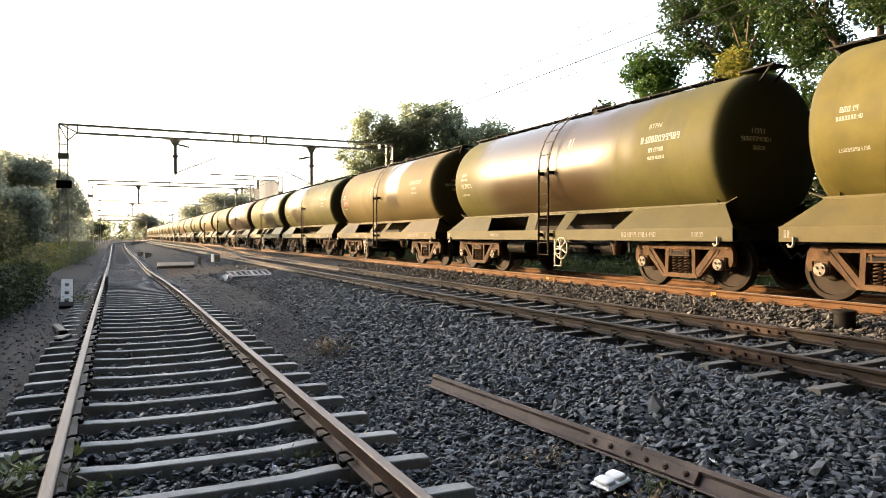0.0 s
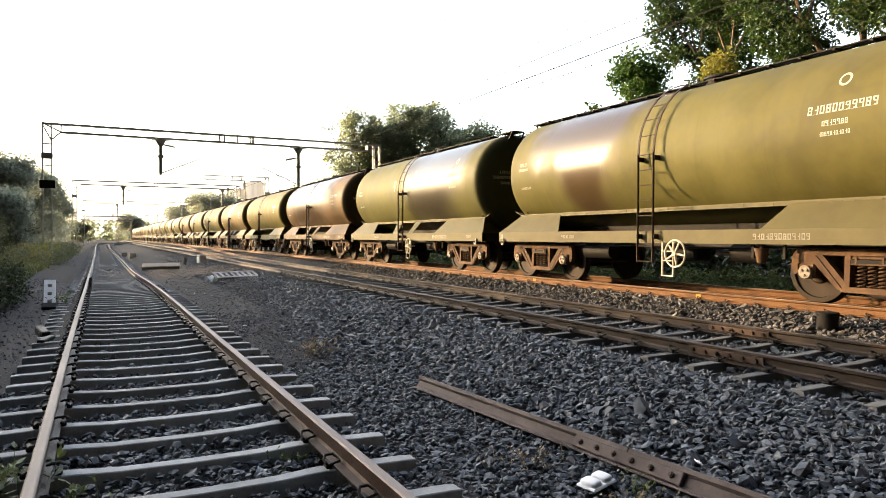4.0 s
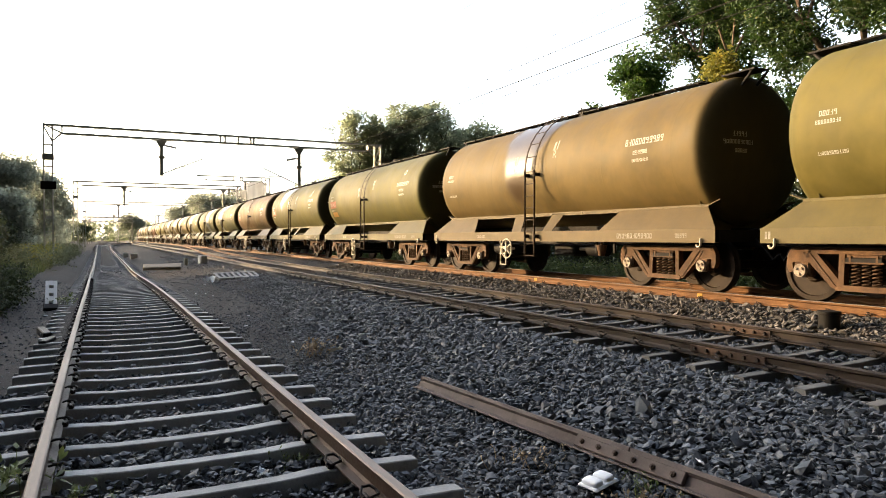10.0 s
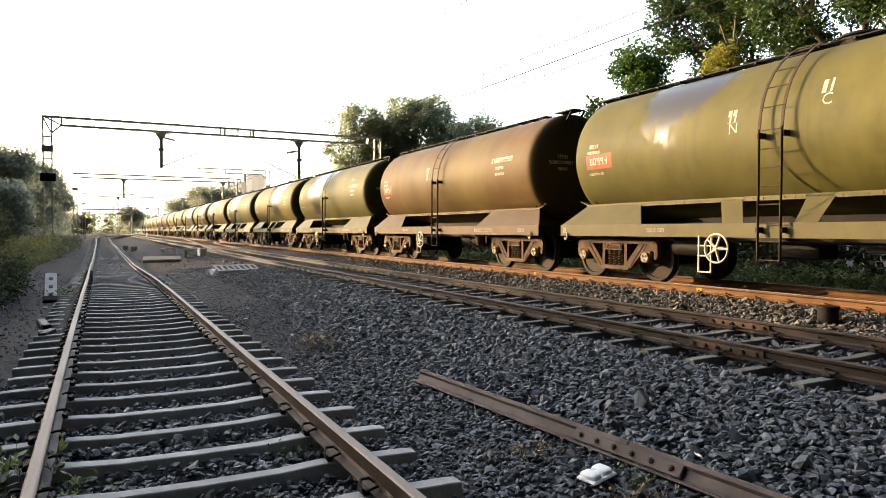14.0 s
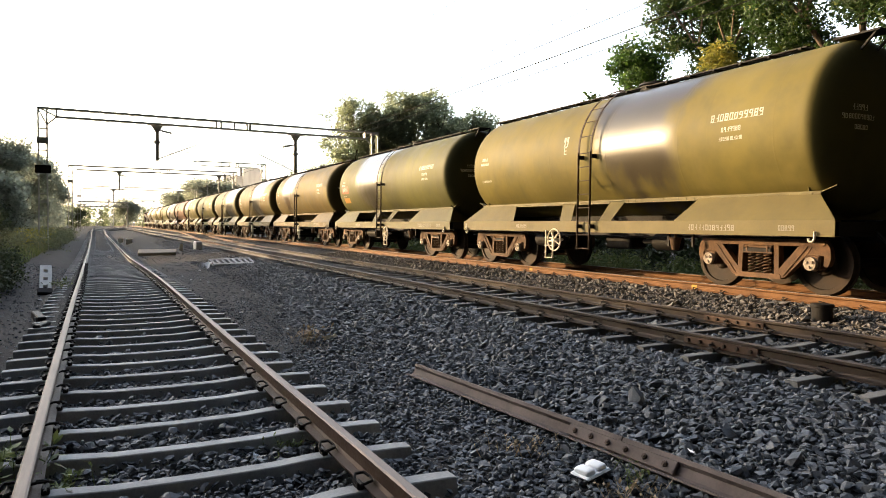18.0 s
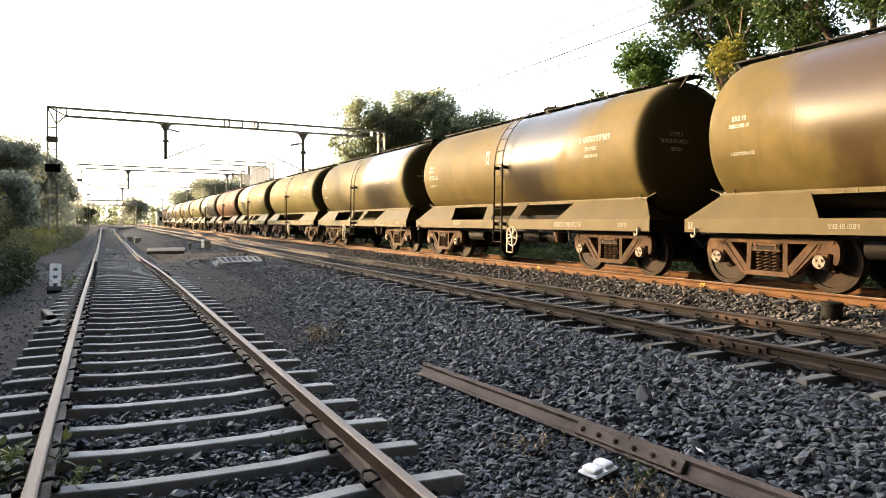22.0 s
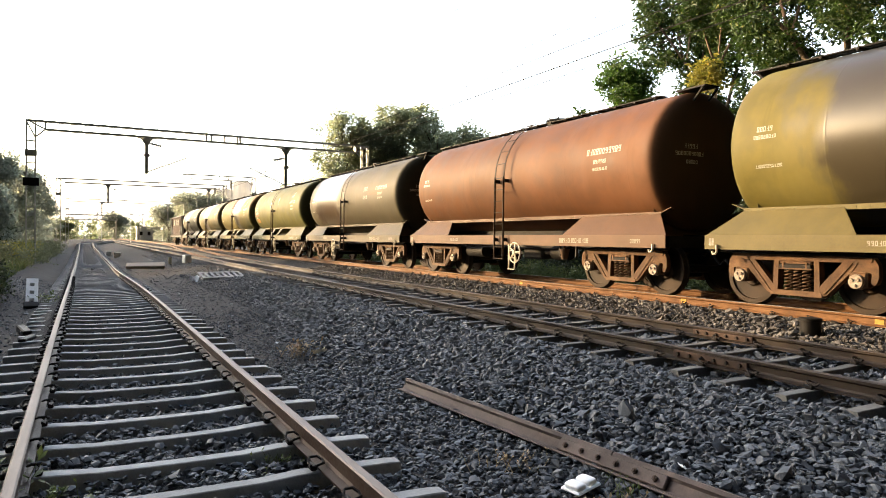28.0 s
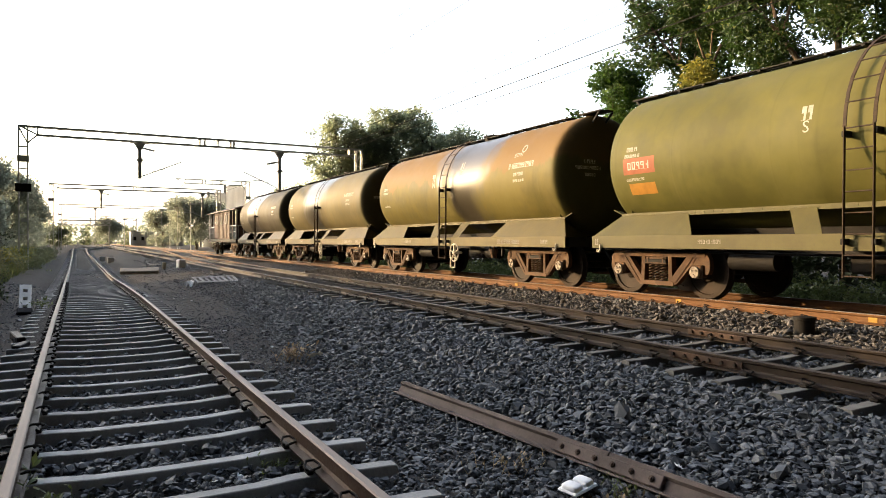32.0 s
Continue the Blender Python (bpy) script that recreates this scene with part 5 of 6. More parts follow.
tree("acacia_tree", "low distant tree in haze", 17.6, 172.0, 9.6, 5.5, 9000, 0.45, M_LEAF_HAZED, 30, spread=0.9, r0=0.25, clump=1.6, low=1, fill=60)
tree("acacia_tree", "distant rounded tree in haze", 10.6, 300.0, 11.0, 6.0, 7000, 0.7, M_LEAF_HAZED, 26, spread=0.8, r0=0.3, clump=2.2, low=1, fill=50)
tree("acacia_tree", "distant rounded tree in haze", 45.0, 250.0, 14.0, 10.0, 6000, 0.8, M_LEAF_HAZED, 27, spread=0.9, r0=0.3, clump=2.6, low=1, fill=40)
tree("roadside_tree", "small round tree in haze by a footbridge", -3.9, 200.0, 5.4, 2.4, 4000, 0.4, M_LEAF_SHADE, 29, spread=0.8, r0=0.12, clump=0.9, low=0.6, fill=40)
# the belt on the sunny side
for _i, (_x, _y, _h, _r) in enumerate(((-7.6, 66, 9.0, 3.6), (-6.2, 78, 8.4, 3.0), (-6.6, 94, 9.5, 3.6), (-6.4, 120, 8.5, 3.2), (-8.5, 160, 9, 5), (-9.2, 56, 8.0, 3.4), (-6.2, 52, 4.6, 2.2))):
    tree("roadside_tree", "dark bushy tree in haze beside the siding", _x, _y, _h, _r, 22000, 0.26, M_LEAF_HAZED, 40 + _i, spread=0.8, clump=1.1, r0=0.18, low=0.6, fill=90)


def thicket(name, label, x0, x1, y0, y1, h, n, leaf, material, seed, step=1.6, r0=0.5, r1=0.95):
    """A run of undergrowth: stems and leaf clumps with an uneven top."""
    rnd = random.Random(seed)
    cs, y = [], y0
    while y < y1:
        x = rnd.uniform(x0, x1)
        hh = h * rnd.uniform(0.75, 1.05)
        z = r0 * 0.6
        while z < hh:
            r = rnd.uniform(r0, r1)
            cs.append((x + rnd.uniform(-r0, r0), y + rnd.uniform(-r0, r0), ground_z(x, y) + min(z, hh - r * 0.6), r))
            z += r * 0.9
        y += step * rnd.uniform(0.5, 0.9)
    vs, fs = leaves(rnd, cs, n, leaf, 0.5)
    return tagged(new(name, raw_mesh(name, vs, fs, material)), label, "undergrowth", kind="stuff")


thicket("tree_line", "long belt of bushy trees beside the siding", -13, -8, 62, 230, 6.0, 26000, 0.5, M_LEAF_HAZED, 68, step=1.2)
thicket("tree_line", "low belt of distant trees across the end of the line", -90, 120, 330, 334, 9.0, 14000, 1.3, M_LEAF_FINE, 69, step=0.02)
thicket("hedge", "dense dark hedge beyond the train", 16.5, 19, -14, 70, 4.2, 42000, 0.26, M_LEAF_DARK, 61, step=1.3)
# two invented belts, out of view, that keep sky light off the tank ends
thicket("tree_belt", "added unseen belt of dark trees that blocks sky light", -26, 8, -24, -17, 15, 20000, 0.8, M_LEAF_DARK, 64, step=0.12)
thicket("tree_belt", "added unseen belt of dark trees that blocks sky light", 15, 40, -24, -15, 14, 18000, 0.8, M_LEAF_DARK, 65, step=0.12)
thicket("hedge", "dense dark hedge beyond the train", 20, 23, -14, 70, 4.0, 40000, 0.34, M_LEAF_DARK, 70, step=1.0)
# a third invented belt, out of view, that cuts sky light from the left
thicket("tree_belt", "added unseen belt of dark trees that blocks side sky light", -17, -11, -24, 1, 15, 18000, 0.8, M_LEAF_DARK, 75, step=0.12)
thicket("shade_belt", "dense belt of trees on the sunny side of the siding", -9.6, -8.0, -4, 43, 6.1, 58000, 0.34, M_LEAF_SHADE, 62, step=0.9)
thicket("shade_belt", "clipped dense belt of trees on the sunny side of the siding", -9.4, -8.6, -4, 43, 5.7, 40000, 0.34, M_LEAF_SHADE, 76, step=0.9)
thicket("grass_bank", "rough green bank of grass and weeds beyond the main track", 14.6, 16.2, 2, 46, 0.75, 30000, 0.13, M_GRASS, 78, step=0.22, r0=0.22, r1=0.4)
thicket("brush", "dark dry brush beside the siding", -2.6, -1.75, 14.5, 22, 1.0, 8000, 0.09, M_LEAF_DARK, 63, step=0.35, r0=0.18, r1=0.36)
thicket("brush", "dark leafy brush beside the siding", -7.2, -4.8, 30, 60, 3.0, 26000, 0.17, M_LEAF_DARK, 66, step=1.0)
thicket("brush", "yellowing brush at the foot of the portal", -3.4, -2.7, 44.5, 48.5, 1.25, 2600, 0.12, M_LEAF_YELLOW, 67, step=0.5, r0=0.3, r1=0.55)
thicket("brush", "grey-green brush along the siding", -4.2, -1.9, 38, 80, 1.1, 14000, 0.12, M_LEAF_SHADE, 77, step=0.5, r0=0.3, r1=0.6)


def grass(name, label, x0, x1, y0, y1, n, h, material, seed):
    rnd = random.Random(seed)
    vs, fs = [], []
    for _ in range(n):
        x, y = rnd.uniform(x0, x1), rnd.uniform(y0, y1)
        z, hh, a = ground_z(x, y) - 0.02, h * rnd.uniform(0.4, 1.3), rnd.uniform(0, 6.3)
        w = 0.012 + 0.012 * rnd.random()
        dx, dy, lx, ly = math.cos(a) * w, math.sin(a) * w, rnd.gauss(0, 0.35) * hh, rnd.gauss(0, 0.35) * hh
        k = len(vs)
        vs += [(x - dx, y - dy, z), (x + dx, y + dy, z), (x + lx * 0.4 + dx * 0.7, y + ly * 0.4 + dy * 0.7, z + hh * 0.6), (x + lx * 0.4 - dx * 0.7, y + ly * 0.4 - dy * 0.7, z + hh * 0.6), (x + lx, y + ly, z + hh)]
        fs += [(k, k + 1, k + 2, k + 3), (k + 3, k + 2, k + 4)]
    return tagged(new(name, raw_mesh(name, vs, fs, material)), label, "grass", kind="stuff")


grass("grass", "rough green grass beyond the main track", 13.6, 17, -5, 45, 9000, 0.3, M_GRASS, 71)
grass("grass", "rough dry grass along the siding", -5, -2.4, 14, 60, 6000, 0.4, M_GRASS, 72)

# ---- far buildings ----
def hazed_shell(name, colour):
    """Whitened, translucent shell: stands in for distance haze over backlit concrete."""
    k = Nodes(name)
    col = k.ramp(k.noise(0.6, 4, stretch=(3, 3, 0.2)), [(0.35, tuple(c * 0.88 for c in colour)), (0.65, colour)])
    k.link(col, k.b.inputs["Base Color"])
    k.b.inputs["Roughness"].default_value = 0.6
    tr, ms = k.n("BsdfTranslucent"), k.n("MixShader")
    k.link(col, tr.inputs[0])
    ms.inputs[0].default_value = 0.5
    k.link(k.b.outputs[0], ms.inputs[1])
    k.link(tr.outputs[0], ms.inputs[2])
    k.link(ms.outputs[0], k.t.nodes["Material Output"].inputs[0])
    return k.m


M_SILO = hazed_shell("hazed_silo_shell", (0.88, 0.88, 0.87))


def silo(x, y, r, h):
    s = thing("storage_silo", "pale grey concrete silo in haze", "silo", "far silos", at=pose(x, y, 0))
    b = bmesh.new()
    lathe(b, [(0, r), (h, r), (h + 0.3, r * 1.03), (h + 0.6, r * 1.03), (h + 1.0, r * 0.3)], "Z", 28)
    part("shell", b, M_SILO, s, smooth=40)
    b = bmesh.new()
    rod(b, (-r - 0.4, -0.5, 0), (-r - 0.4, -0.5, h + 1), 0.35, 0.35, 8)
    part("pipe", b, M_STEEL_GREY, s)


for _x, _r, _h in ((30.1, 1.9, 12.3), (34.4, 2.4, 14.2), (27.8, 1.4, 10.8)):
    silo(_x, 172.0, _r, _h)


def footbridge(y, x0, x1, z):
    f = thing("footbridge", "steel lattice footbridge across the tracks in haze", "footbridge")
    b = bmesh.new()
    box(b, ((x0 + x1) / 2, y, z), (x1 - x0, 2.4, 0.25))
    part("deck", b, M_STEEL_GREY, f)
    for dy in (-1.2, 1.2):
        b = bmesh.new()
        box(b, ((x0 + x1) / 2, y + dy, z + 1.4), (x1 - x0, 0.16, 0.28))
        n = int((x1 - x0) / 1.5)
        for i in range(n):
            xa = x0 + (x1 - x0) * i / n
            xb = x0 + (x1 - x0) * (i + 1) / n
            rod(b, (xa, y + dy, z + 0.1), (xb, y + dy, z + 1.35), 0.09, 0.09, 5)
            rod(b, (xb, y + dy, z + 0.1), (xa, y + dy, z + 1.35), 0.09, 0.09, 5)
        part("truss", b, M_STEEL_GREY, f)
    for x in (x0 + 0.5, x1 - 0.5):
        b = bmesh.new()
        for dy in (-1, 1):
            box(b, (x, y + dy, z / 2), (0.35, 0.35, z))
        part("pier", b, M_STEEL_GREY, f)


footbridge(225, -4.5, 9.0, 6.0)


def station_hut(x, y, w, d, h):
    """A pale low building with a flat roof, a door and windows towards the line."""
    t = thing("station_building", "pale low station building beside the far tracks", "building", "far buildings", at=pose(x, y, ground_z(x, y)))
    b = bmesh.new()
    box(b, (0, 0, h / 2), (w, d, h), bevel=0.03)
    part("wall", b, M_HAZE_WALL, t)
    b = bmesh.new()
    box(b, (0, 0, h + 0.12), (w + 0.6, d + 0.6, 0.22))
    part("roof", b, M_STEEL_GREY, t)
    for i in range(3):
        b = bmesh.new()
        box(b, (-w / 2 + w * (i + 0.5) / 3, -d / 2 - 0.02, h * 0.55), (0.9, 0.06, 1.2))
        part("window", b, M_DARK, t)
    b = bmesh.new()
    box(b, (-w / 2 - 0.02, 0, 1.05), (0.06, 1.0, 2.1))
    part("door", b, M_DARK, t)


station_hut(18.5, 240, 7.0, 6.0, 4.6)
station_hut(29.0, 262, 9.0, 7.0, 6.5)
station_hut(-14.0, 250, 8.0, 7.0, 5.0)


def slim_post(x, y, h, arm):
    t = thing("line_post", "slim grey post beside the far tracks", "post", "far posts", at=pose(x, y, ground_z(x, y)))
    b = bmesh.new()
    rod(b, (0, 0, 0), (0, 0, h), 0.09, 0.06, 8)
    part("shaft", b, M_STEEL_GREY, t)
    b = bmesh.new()
    box(b, (arm * 0.5, 0, h - 0.3), (1.0, 0.12, 0.2))
    part("arm", b, M_STEEL_GREY, t)


for _x, _y, _h, _a in ((16.4, 118, 8.0, 0.4), (16.8, 150, 8.0, 0.4), (17.2, 185, 8.5, -0.4), (9.2, 165, 6.5, 0.3), (4.0, 190, 6.0, 0.3), (13.9, 210, 7.5, 0.3)):
    slim_post(_x, _y, _h, _a)

# ---- things on the ground ----
def spare_rail():
    """A length of old rail with a bolted joint, half sunk in the stones."""
    t = thing("spare_rail", "rusty old rail with a bolted fishplate lying in ballast", "rail", at=pose(3.42, 0, -0.235, -0.5, 34, 3.6))
    part("rail_length", rail_mesh("rail_length", 3.62, 6.6, M_OLDRAIL, M_OLDRAIL), None, t)
    part("rail_length", rail_mesh("rail_length", 0.4, 3.61, M_OLDRAIL, M_OLDRAIL), None, t)
    for s in (-1, 1):
        b = bmesh.new()
        box(b, (s * 0.028, 3.62, 0.075), (0.034, 1.0, 0.09), bevel=0.006)
        f = part("fishplate", b, M_OLDRAIL, t)
        for i in range(6):
            b = bmesh.new()
            y = 3.2 + i * 0.168
            rod(b, (s * 0.04, y, 0.075), (s * 0.06, y, 0.075), 0.021, 0.02, 6)
            rod(b, (s * 0.058, y, 0.075), (s * 0.068, y, 0.075), 0.011, 0.01, 6)
            part("bolt", b, M_RAIL, f)


spare_rail()


def foam_box():
    t = thing("foam_food_box", "white foam food box lying open on the stones", "litter", at=pose(2.8, 3.42, -0.235, 4, -5, 14))
    b = bmesh.new()
    box(b, (0, 0, 0.01), (0.235, 0.15, 0.02), bevel=0.009)
    part("tray", b, M_FOAM, t)
    for dx in (-0.056, 0.056):
        b = bmesh.new()
        bmesh.ops.create_uvsphere(b, u_segments=20, v_segments=10, radius=1.0)
        for v in b.verts:
            p = v.co
            q = [math.copysign(abs(c) ** 0.45, c) for c in p]
            v.co = Vector((dx + q[0] * 0.048, 0.004 + q[1] * 0.06, 0.018 + max(0.0, q[2]) * 0.032))
        part("lid_bulge", b, M_FOAM, t, smooth=50)


foam_box()


def stub_post(x, y):
    t = thing("trackside_stub", "short black iron stub post between the tracks", "post", at=pose(x, y, ground_z(x, y) - 0.03))
    b = bmesh.new()
    lathe(b, [(0, 0.14), (0.24, 0.14), (0.245, 0.155), (0.285, 0.155), (0.29, 0.13)], "Z", 18)
    part("stub", b, M_DARK, t, smooth=40)


stub_post(9.3, 6.3)


def marker():
    t = thing("boundary_marker", "white concrete marker slab with square holes leaning by the siding", "marker", at=pose(-1.0, 17.4, -0.29, -58, 3, 4))
    t.scale = (0.85, 1, 1.3)
    b = bmesh.new()
    for dx in (-0.095, 0.095):
        box(b, (dx, 0, 0.43), (0.09, 0.08, 0.84), bevel=0.006)
    for z in (0.09, 0.32, 0.55, 0.78):
        box(b, (0, 0, z), (0.11, 0.078, 0.14))
    part("slab", b, M_WHITE, t)
    # dark sheet added behind the slab as the shade inside its holes
    b = bmesh.new()
    box(b, (0, 0.035, 0.44), (0.25, 0.02, 0.78))
    part("backing", b, M_CLIP, t)
    b = bmesh.new()
    box(b, (0, -0.02, 0.0), (0.36, 0.24, 0.16), bevel=0.02)
    part("foot", b, M_CLIP, t)


marker()


def pallet():
    t = thing("grid_slab", "broken concrete grid slab propped on the dark soil", "slab", at=pose(4.5, 26.1, -0.17, 12, -1, 8))
    for dy in (-0.33, 0.33):
        b = bmesh.new()
        box(b, (0, dy, 0.07), (1.55, 0.15, 0.14), bevel=0.015)
        part("side_beam", b, M_CONCRETE, t)
    for i in range(8):
        b = bmesh.new()
        box(b, (-0.715 + i * 0.204, 0, 0.07), (0.1, 0.52, 0.12))
        part("cross_bar", b, M_CONCRETE, t)
    b = bmesh.new()
    box(b, (0.1, 0.42, -0.09), (1.2, 0.3, 0.2), bevel=0.03)
    part("prop", b, M_DARK, t)


pallet()
_p = thing("timber_beam", "pale timber beam lying beside the siding", "beam", at=pose(2.72, 36.6, -0.18, 24, -1, -9))
_b = bmesh.new()
box(_b, (0, 0, 0.07), (1.75, 0.44, 0.17), bevel=0.03)
part("beam", _b, M_WOOD, _p)


def scrap(name, label, x, y, z, sizes, material, rz, tilt=6):
    """A crumpled wrapper or chip lying on the stones."""
    t = thing(name, label, "litter", "scattered litter", at=pose(x, y, z, tilt, -tilt * 0.7, rz))
    b = bmesh.new()
    bmesh.ops.create_grid(b, x_segments=5, y_segments=4, size=0.5)
    r = random.Random(int(x * 100 + y * 10))
    for v in b.verts:
        v.co = Vector((v.co.x * sizes[0], v.co.y * sizes[1], r.uniform(0, sizes[2])))
    bmesh.ops.solidify(b, geom=b.faces[:], thickness=0.003)
    part("sheet", b, material, t)


scrap("paper_wrapper", "pale blue crumpled wrapper between the sleepers", 0.84, 6.72, -0.26, (0.12, 0.08, 0.05), M_BLUE, 20)
scrap("paper_wrapper", "white torn wrapper between the sleepers", 0.95, 4.66, -0.27, (0.09, 0.06, 0.04), M_FOAM, 60, 30)
scrap("paper_wrapper", "white torn wrapper between the sleepers", 0.78, 4.68, -0.27, (0.11, 0.04, 0.02), M_FOAM, -20)
scrap("paper_wrapper", "white torn wrapper on the stones", 2.07, 6.28, -0.27, (0.08, 0.05, 0.02), M_FOAM, 10)
scrap("paper_wrapper", "white torn wrapper on the stones", 3.6, 3.35, -0.2, (0.09, 0.03, 0.03), M_FOAM, 75)
scrap("paper_wrapper", "white torn wrapper by the rail", -0.55, 14.2, -0.26, (0.25, 0.1, 0.03), M_FOAM, 10)
scrap("plastic_bag", "white crumpled plastic bag beside a concrete slab", 3.3, 24.4, -0.22, (0.42, 0.34, 0.3), M_FOAM, 30)
scrap("paper_wrapper", "pale pink rag among dry weeds", 2.85, 9.05, -0.24, (0.22, 0.08, 0.07), M_CREAM, 15)
for _k in range(26):
    _x, _y = rng.uniform(-0.6, 3.4), rng.uniform(5, 26)
    scrap("paper_wrapper", "small pale scrap lying on the ground", _x, _y, ground_z(_x, _y) + 0.03, (0.05 * rng.uniform(0.5, 1.6), 0.035, 0.02), M_FOAM, rng.uniform(0, 180))


def weeds(name, label, x, y, n, h, spread, material, seed):
    """A tuft of thin stalks with a few leaves."""
    r = random.Random(seed)
    t = thing(name, label, "weed", "weeds", at=pose(x, y, ground_z(x, y)))
    b = bmesh.new()
    vs, fs = [], []
    for _ in range(n):
        a, l = r.uniform(0, 6.28), h * r.uniform(0.4, 1.1)
        o = Vector((r.gauss(0, spread * 0.4), r.gauss(0, spread * 0.4), 0))
        d = Vector((math.cos(a) * 0.6, math.sin(a) * 0.6, 1)).normalized()
        rod(b, o, o + d * l, 0.003, 0.0015, 4)
        for _ in range(3):
            p = o + d * l * r.uniform(0.4, 1)
            q = Vector((r.uniform(-1, 1), r.uniform(-1, 1), r.uniform(-0.2, 0.8))).normalized() * h * 0.3
            w = q.cross(Vector((0.3, 0.2, 1))).normalized() * h * 0.07
            k = len(vs)
            vs += [tuple(p), tuple(p + q * 0.5 + w), tuple(p + q), tuple(p + q * 0.5 - w)]
            fs += [(k, k + 1, k + 2), (k, k + 2, k + 3)]
    part("stalk", b, M_DRY if material is M_DRY else M_GRASS, t)["kind"] = "stuff"
    part("foliage", raw_mesh("foliage", vs, fs, material), None, t)["kind"] = "stuff"


weeds("dry_weed", "dry brown weed on the ballast", 2.6, 9.2, 34, 0.26, 0.3, M_DRY, 1)
weeds("dry_weed", "dry straw tuft by the old rail", 2.72, 4.1, 30, 0.12, 0.35, M_DRY, 2)
weeds("dry_weed", "dry straw tuft by the old rail", 2.9, 3.05, 26, 0.14, 0.25, M_DRY, 3)
weeds("green_weed", "small green weed beside the rail", -0.6, 4.9, 60, 0.3, 0.3, M_GRASS, 4)
weeds("green_weed", "small green weed beside the rail", -0.15, 4.5, 30, 0.18, 0.2, M_GRASS, 5)
weeds("green_weed", "small green weed between the sleepers", 1.2, 4.78, 30, 0.12, 0.2, M_GRASS, 6)
weeds("green_weed", "small green weed by the old rail", 3.0, 3.25, 22, 0.12, 0.25, M_GRASS, 7)
weeds("green_weed", "small green weed beside a white marker", -0.75, 17.7, 26, 0.3, 0.3, M_GRASS, 8)


def joint(x, y, z, s):
    """A fishplate with four bolts over a rail joint."""
    t = thing("rail_joint", "rusty bolted fishplate on the rail's web", "rail joint", "rail joints", at=pose(x, y, z - 0.156))
    b = bmesh.new()
    box(b, (s * 0.024, 0, 0.075), (0.024, 1.0, 0.08), bevel=0.006)
    f = part("plate", b, M_RAIL, t)
    for i in range(6):
        b = bmesh.new()
        yy = -0.42 + i * 0.168
        rod(b, (s * 0.034, yy, 0.075), (s * 0.062, yy, 0.075), 0.022, 0.02, 6)
        part("bolt", b, M_CLIP, f)


joint(X_MIDDLE - 0.8725, 5.3, Z_MIDDLE, -1)
joint(X_MIDDLE + 0.8725, 6.6, Z_MIDDLE, -1)
joint(X_SIDING - 0.8725, 12.6, Z_SIDING, 1)
for _y in (9.6, 5.9, 15.2):
    _t = thing("paint_mark", "yellow paint mark on the rail's web", "paint mark", "paint marks", at=pose(X_MAIN - 0.8725 - 0.0125 + LEAN * _y, _y, Z_MAIN - 0.085))
    _b = bmesh.new()
    box(_b, (0, 0, 0), (0.006, 0.13, 0.075))
    part("mark", _b, M_YELLOW, _t)


def block(name, label, x, y, size, material, rz=0):
    t = thing(name, label, "block", at=pose(x, y, ground_z(x, y) - 0.03, 0, 0, rz))
    b = bmesh.new()
    box(b, (0, 0, size[2] / 2), size, bevel=min(size) * 0.12)
    part("body", b, material, t)


block("point_indicator", "pale concrete point box beside the turnout", 5.1, 40.5, (0.4, 0.4, 0.5), M_WHITE, 20)
block("boundary_stone", "pale grey boundary stone beside the siding", 2.45, 62.0, (0.5, 0.3, 0.45), M_WHITE)
block("boundary_stone", "pale grey boundary stone beside the siding", 2.1, 71.0, (0.45, 0.3, 0.45), M_WHITE)
block("marker_stub", "short red and white stub post", 4.2, 40.2, (0.16, 0.16, 0.4), M_CREAM)
block("iron_scrap", "rusty iron bars stacked by the rail", -0.82, 12.6, (0.12, 0.9, 0.12), M_CLIP, 10)
block("iron_scrap", "rusty iron bars stacked by the rail", -0.7, 11.4, (0.1, 0.5, 0.1), M_CLIP, -12)
block("fallen_marker", "white concrete slab fallen in the brush", -3.9, 42.0, (0.9, 0.5, 0.25), M_WHITE, 40)


def crossover(y0, y1):
    """Rusty rails that swing from the middle track over to the main line."""
    t = thing("crossover_rails", "orange rusty rails of a crossover between two tracks", "rails", kind="structure")
    for s in (-1, 1):
        vs, fs, n, m = [], [], 40, len(RAIL_PROFILE)
        for i in range(n + 1):
            k = i / n
            w = k * k * (3 - 2 * k)
            y = y0 + (y1 - y0) * k
            x = X_MIDDLE + (X_MAIN + LEAN * y - X_MIDDLE) * w + s * 0.8725
            z = Z_MIDDLE + (Z_MAIN - Z_MIDDLE) * w - 0.158
            vs += [(x + a, y, z + b) for a, b in RAIL_PROFILE]
        for i in range(n):
            for j in range(m):
                l = (j + 1) % m
                fs.append((i * m + j, i * m + l, (i + 1) * m + l, (i + 1) * m + j))
        fs += [tuple(range(m)), tuple(range(n * m, n * m + m))]
        part("rail", raw_mesh("rail", vs, fs, M_RAILDUST), None, t)


crossover(24, 120)

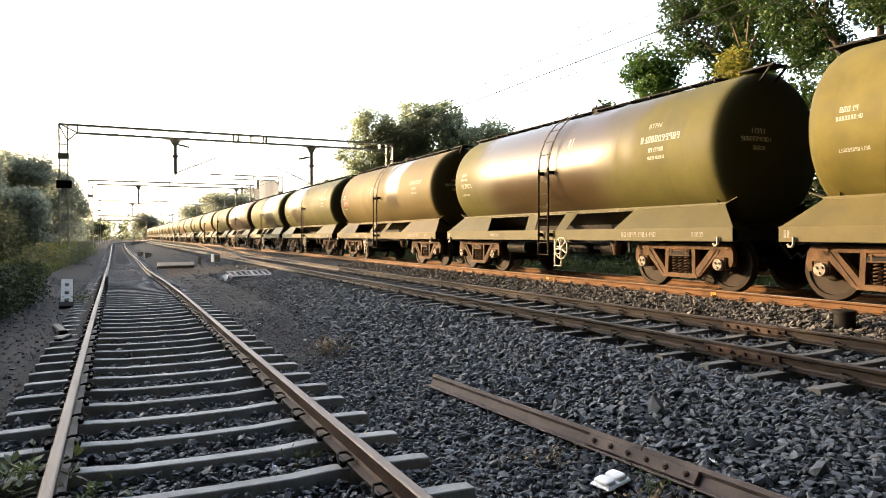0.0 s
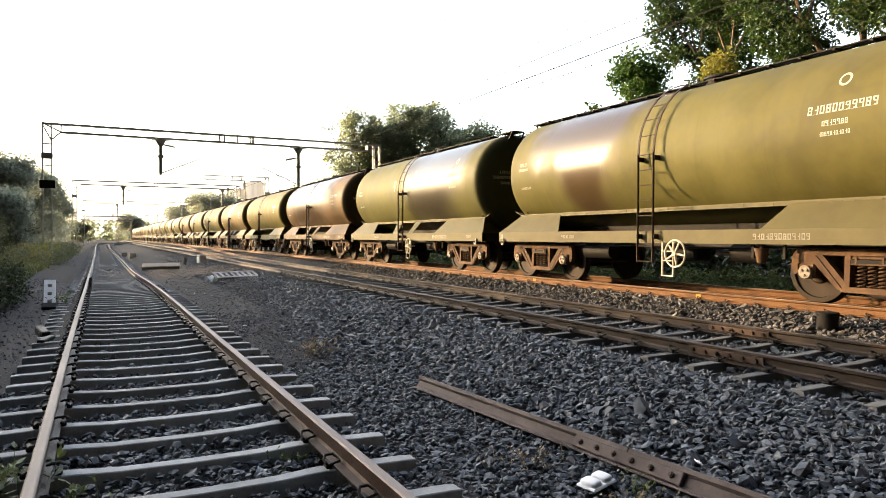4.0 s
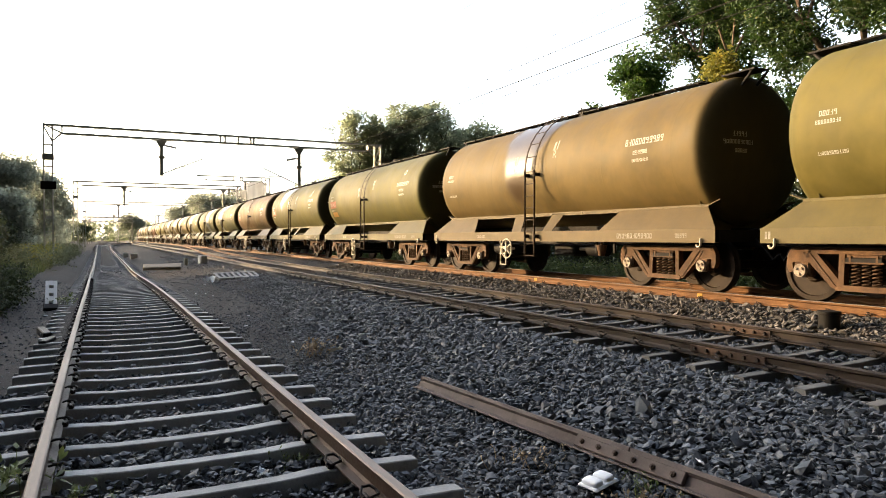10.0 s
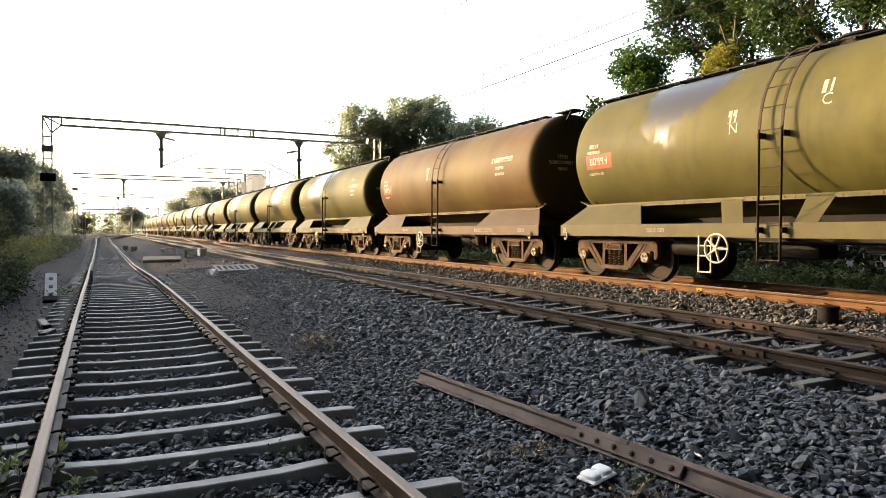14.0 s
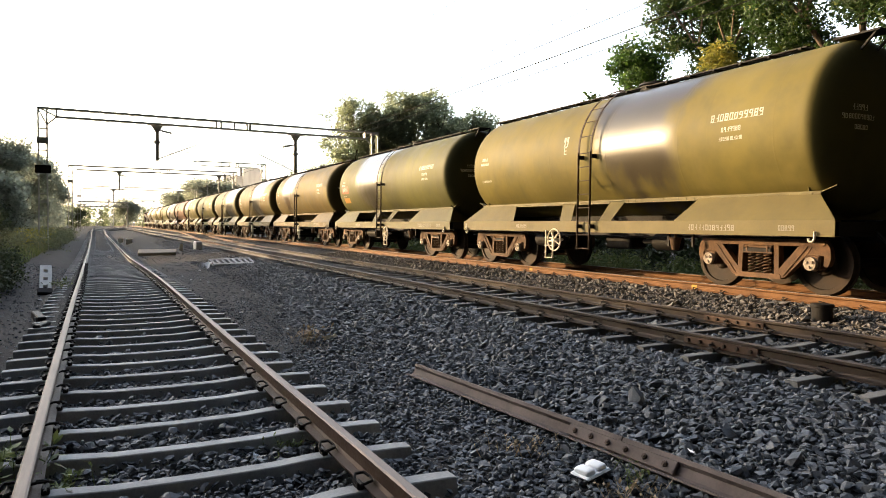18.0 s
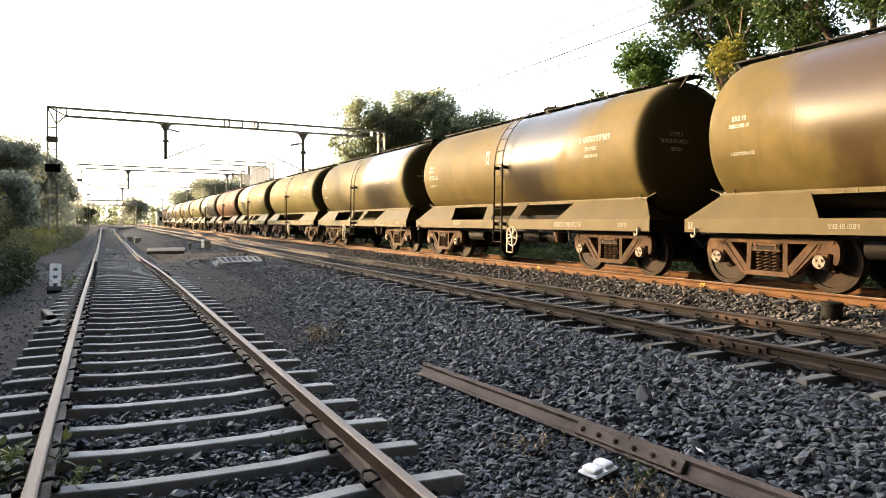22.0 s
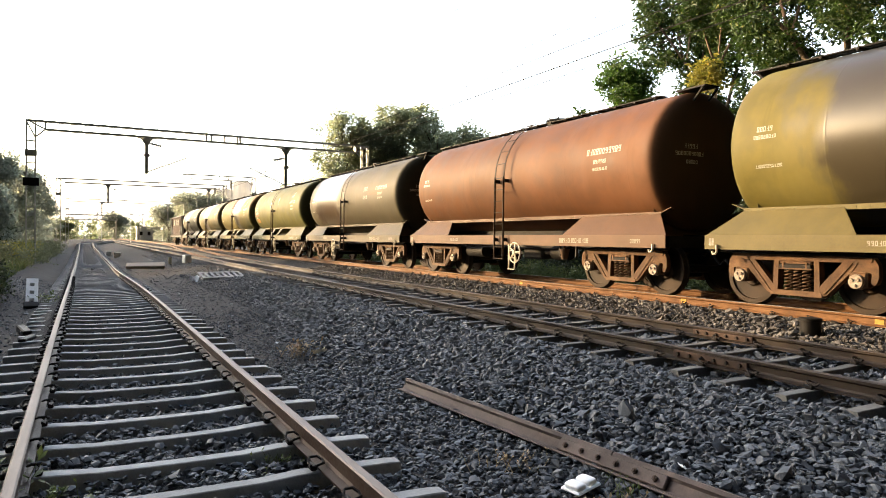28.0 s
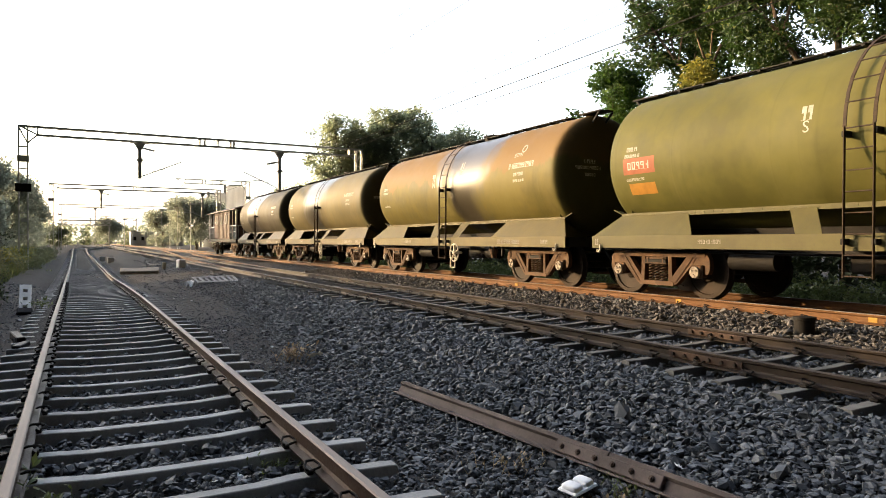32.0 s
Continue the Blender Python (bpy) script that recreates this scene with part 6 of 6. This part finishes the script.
# ---- loose stones ----
def stones(name, label, regions, material, seed):
    """Broken stones heaped over the ground, one mesh. regions: x0, x1, y0, y1, stones per square metre, size, heap."""
    rnd = np.random.default_rng(seed)
    proto = []
    base = bmesh.new()
    bmesh.ops.create_icosphere(base, subdivisions=1, radius=1)
    bv = np.array([v.co[:] for v in base.verts])
    bf = np.array([[v.index for v in f.verts] for f in base.faces])
    base.free()
    for k in range(24):
        # planes cut off a lumpy ball leave the sharp facets of crushed rock
        d = bv.copy()
        for _ in range(9):
            n = rnd.normal(size=3)
            n /= np.linalg.norm(n)
            h = rnd.uniform(0.25, 0.62)
            over = np.maximum(0, d @ n - h)
            d -= over[:, None] * n
        proto.append(d * np.array([1.0, rnd.uniform(0.55, 0.9), rnd.uniform(0.4, 0.7)]) * 1.45)
    V, Fc, count = [], [], 0
    for x0, x1, y0, y1, dens, size, heap in regions:
        n = int((x1 - x0) * (y1 - y0) * dens)
        xs, ys = rnd.uniform(x0, x1, n), rnd.uniform(y0, y1, n)
        for x, y in zip(xs, ys):
            foot = 2.6 + min(max(0.0, (y - 9) * 0.135), 2.4) + 0.5 * noise.noise((x * 0.8, y * 0.4, 7.7))
            if 1.9 < x < foot and y > 8.5 and rnd.random() > max(0.7 if y < 13 else 0.5, 0.9 - (foot - x) * 0.6):
                continue
            soil = 1.9 < x < foot and y > 8.5
            s = (0.6 if soil else 1.0) * size * rnd.lognormal(0, 0.28)
            # each stone beds down on its flat, turned any way and tipped a little
            u, w, tip = rnd.uniform(0, 6.283), rnd.uniform(0, 6.283), rnd.normal(0, 0.5)
            cu, su, cw, sw, ct, st = math.cos(u), math.sin(u), math.cos(w), math.sin(w), math.cos(tip), math.sin(tip)
            R = np.array([[cw, -sw, 0], [sw, cw, 0], [0, 0, 1]]) @ np.array([[1, 0, 0], [0, ct, -st], [0, st, ct]]) @ np.array([[cu, -su, 0], [su, cu, 0], [0, 0, 1]])
            p = proto[rnd.integers(24)] @ R.T * s
            V.append(p + (x, y, ground_z(x, y) + rnd.uniform(-0.2, 0.55) * s + heap * rnd.random()))
            Fc.append(bf + count)
            count += len(bv)
    V, Fc = np.concatenate(V), np.concatenate(Fc)
    me = bpy.data.meshes.new(name)
    me.vertices.add(len(V))
    me.vertices.foreach_set("co", V.ravel())
    me.loops.add(Fc.size)
    me.loops.foreach_set("vertex_index", Fc.ravel())
    me.polygons.add(len(Fc))
    me.polygons.foreach_set("loop_start", np.arange(0, Fc.size, 3))
    me.polygons.foreach_set("use_smooth", np.zeros(len(Fc), dtype=bool))
    me.materials.append(material)
    me.update(calc_edges=True)
    me.validate()
    return tagged(new(name, me), label, "ballast", kind="stuff")


stones("ballast", "dark grey crushed stone ballast heaped between the tracks", [
    (3.3, 5.75, 1.5, 9, 760, 0.032, 0.03), (3.3, 5.95, 9, 16, 470, 0.034, 0.03), (3.3, 6.0, 16, 30, 190, 0.04, 0.02),
    (1.5, 3.3, 2, 8, 800, 0.0245, 0.01), (1.5, 3.3, 8, 15, 420, 0.028, 0.01), (1.6, 3.8, 15, 24, 170, 0.03, 0.0),
    (-0.9, 1.9, 1.2, 8, 680, 0.026, 0.05), (-0.3, 1.9, 8, 18, 330, 0.029, 0.035),
    (-3.2, -0.9, 5, 30, 60, 0.021, 0.0), (-0.3, 1.35, 18, 42, 110, 0.034, 0.03), (2.0, 5.8, 24, 46, 60, 0.042, 0.0), (3.8, 5.8, 30, 60, 30, 0.05, 0.02), (6.0, 8.6, 2.5, 14, 260, 0.034, 0.01), (6.0, 8.6, 14, 26, 100, 0.04, 0.01)], M_STONE, 81)
stones("pale_ballast", "dusty sunlit ballast beside the main track", [(8.6, 10.2, 3, 14, 260, 0.036, 0.02), (8.6, 10.2, 14, 30, 100, 0.042, 0.02)], M_STONE_PALE, 82)

motions()
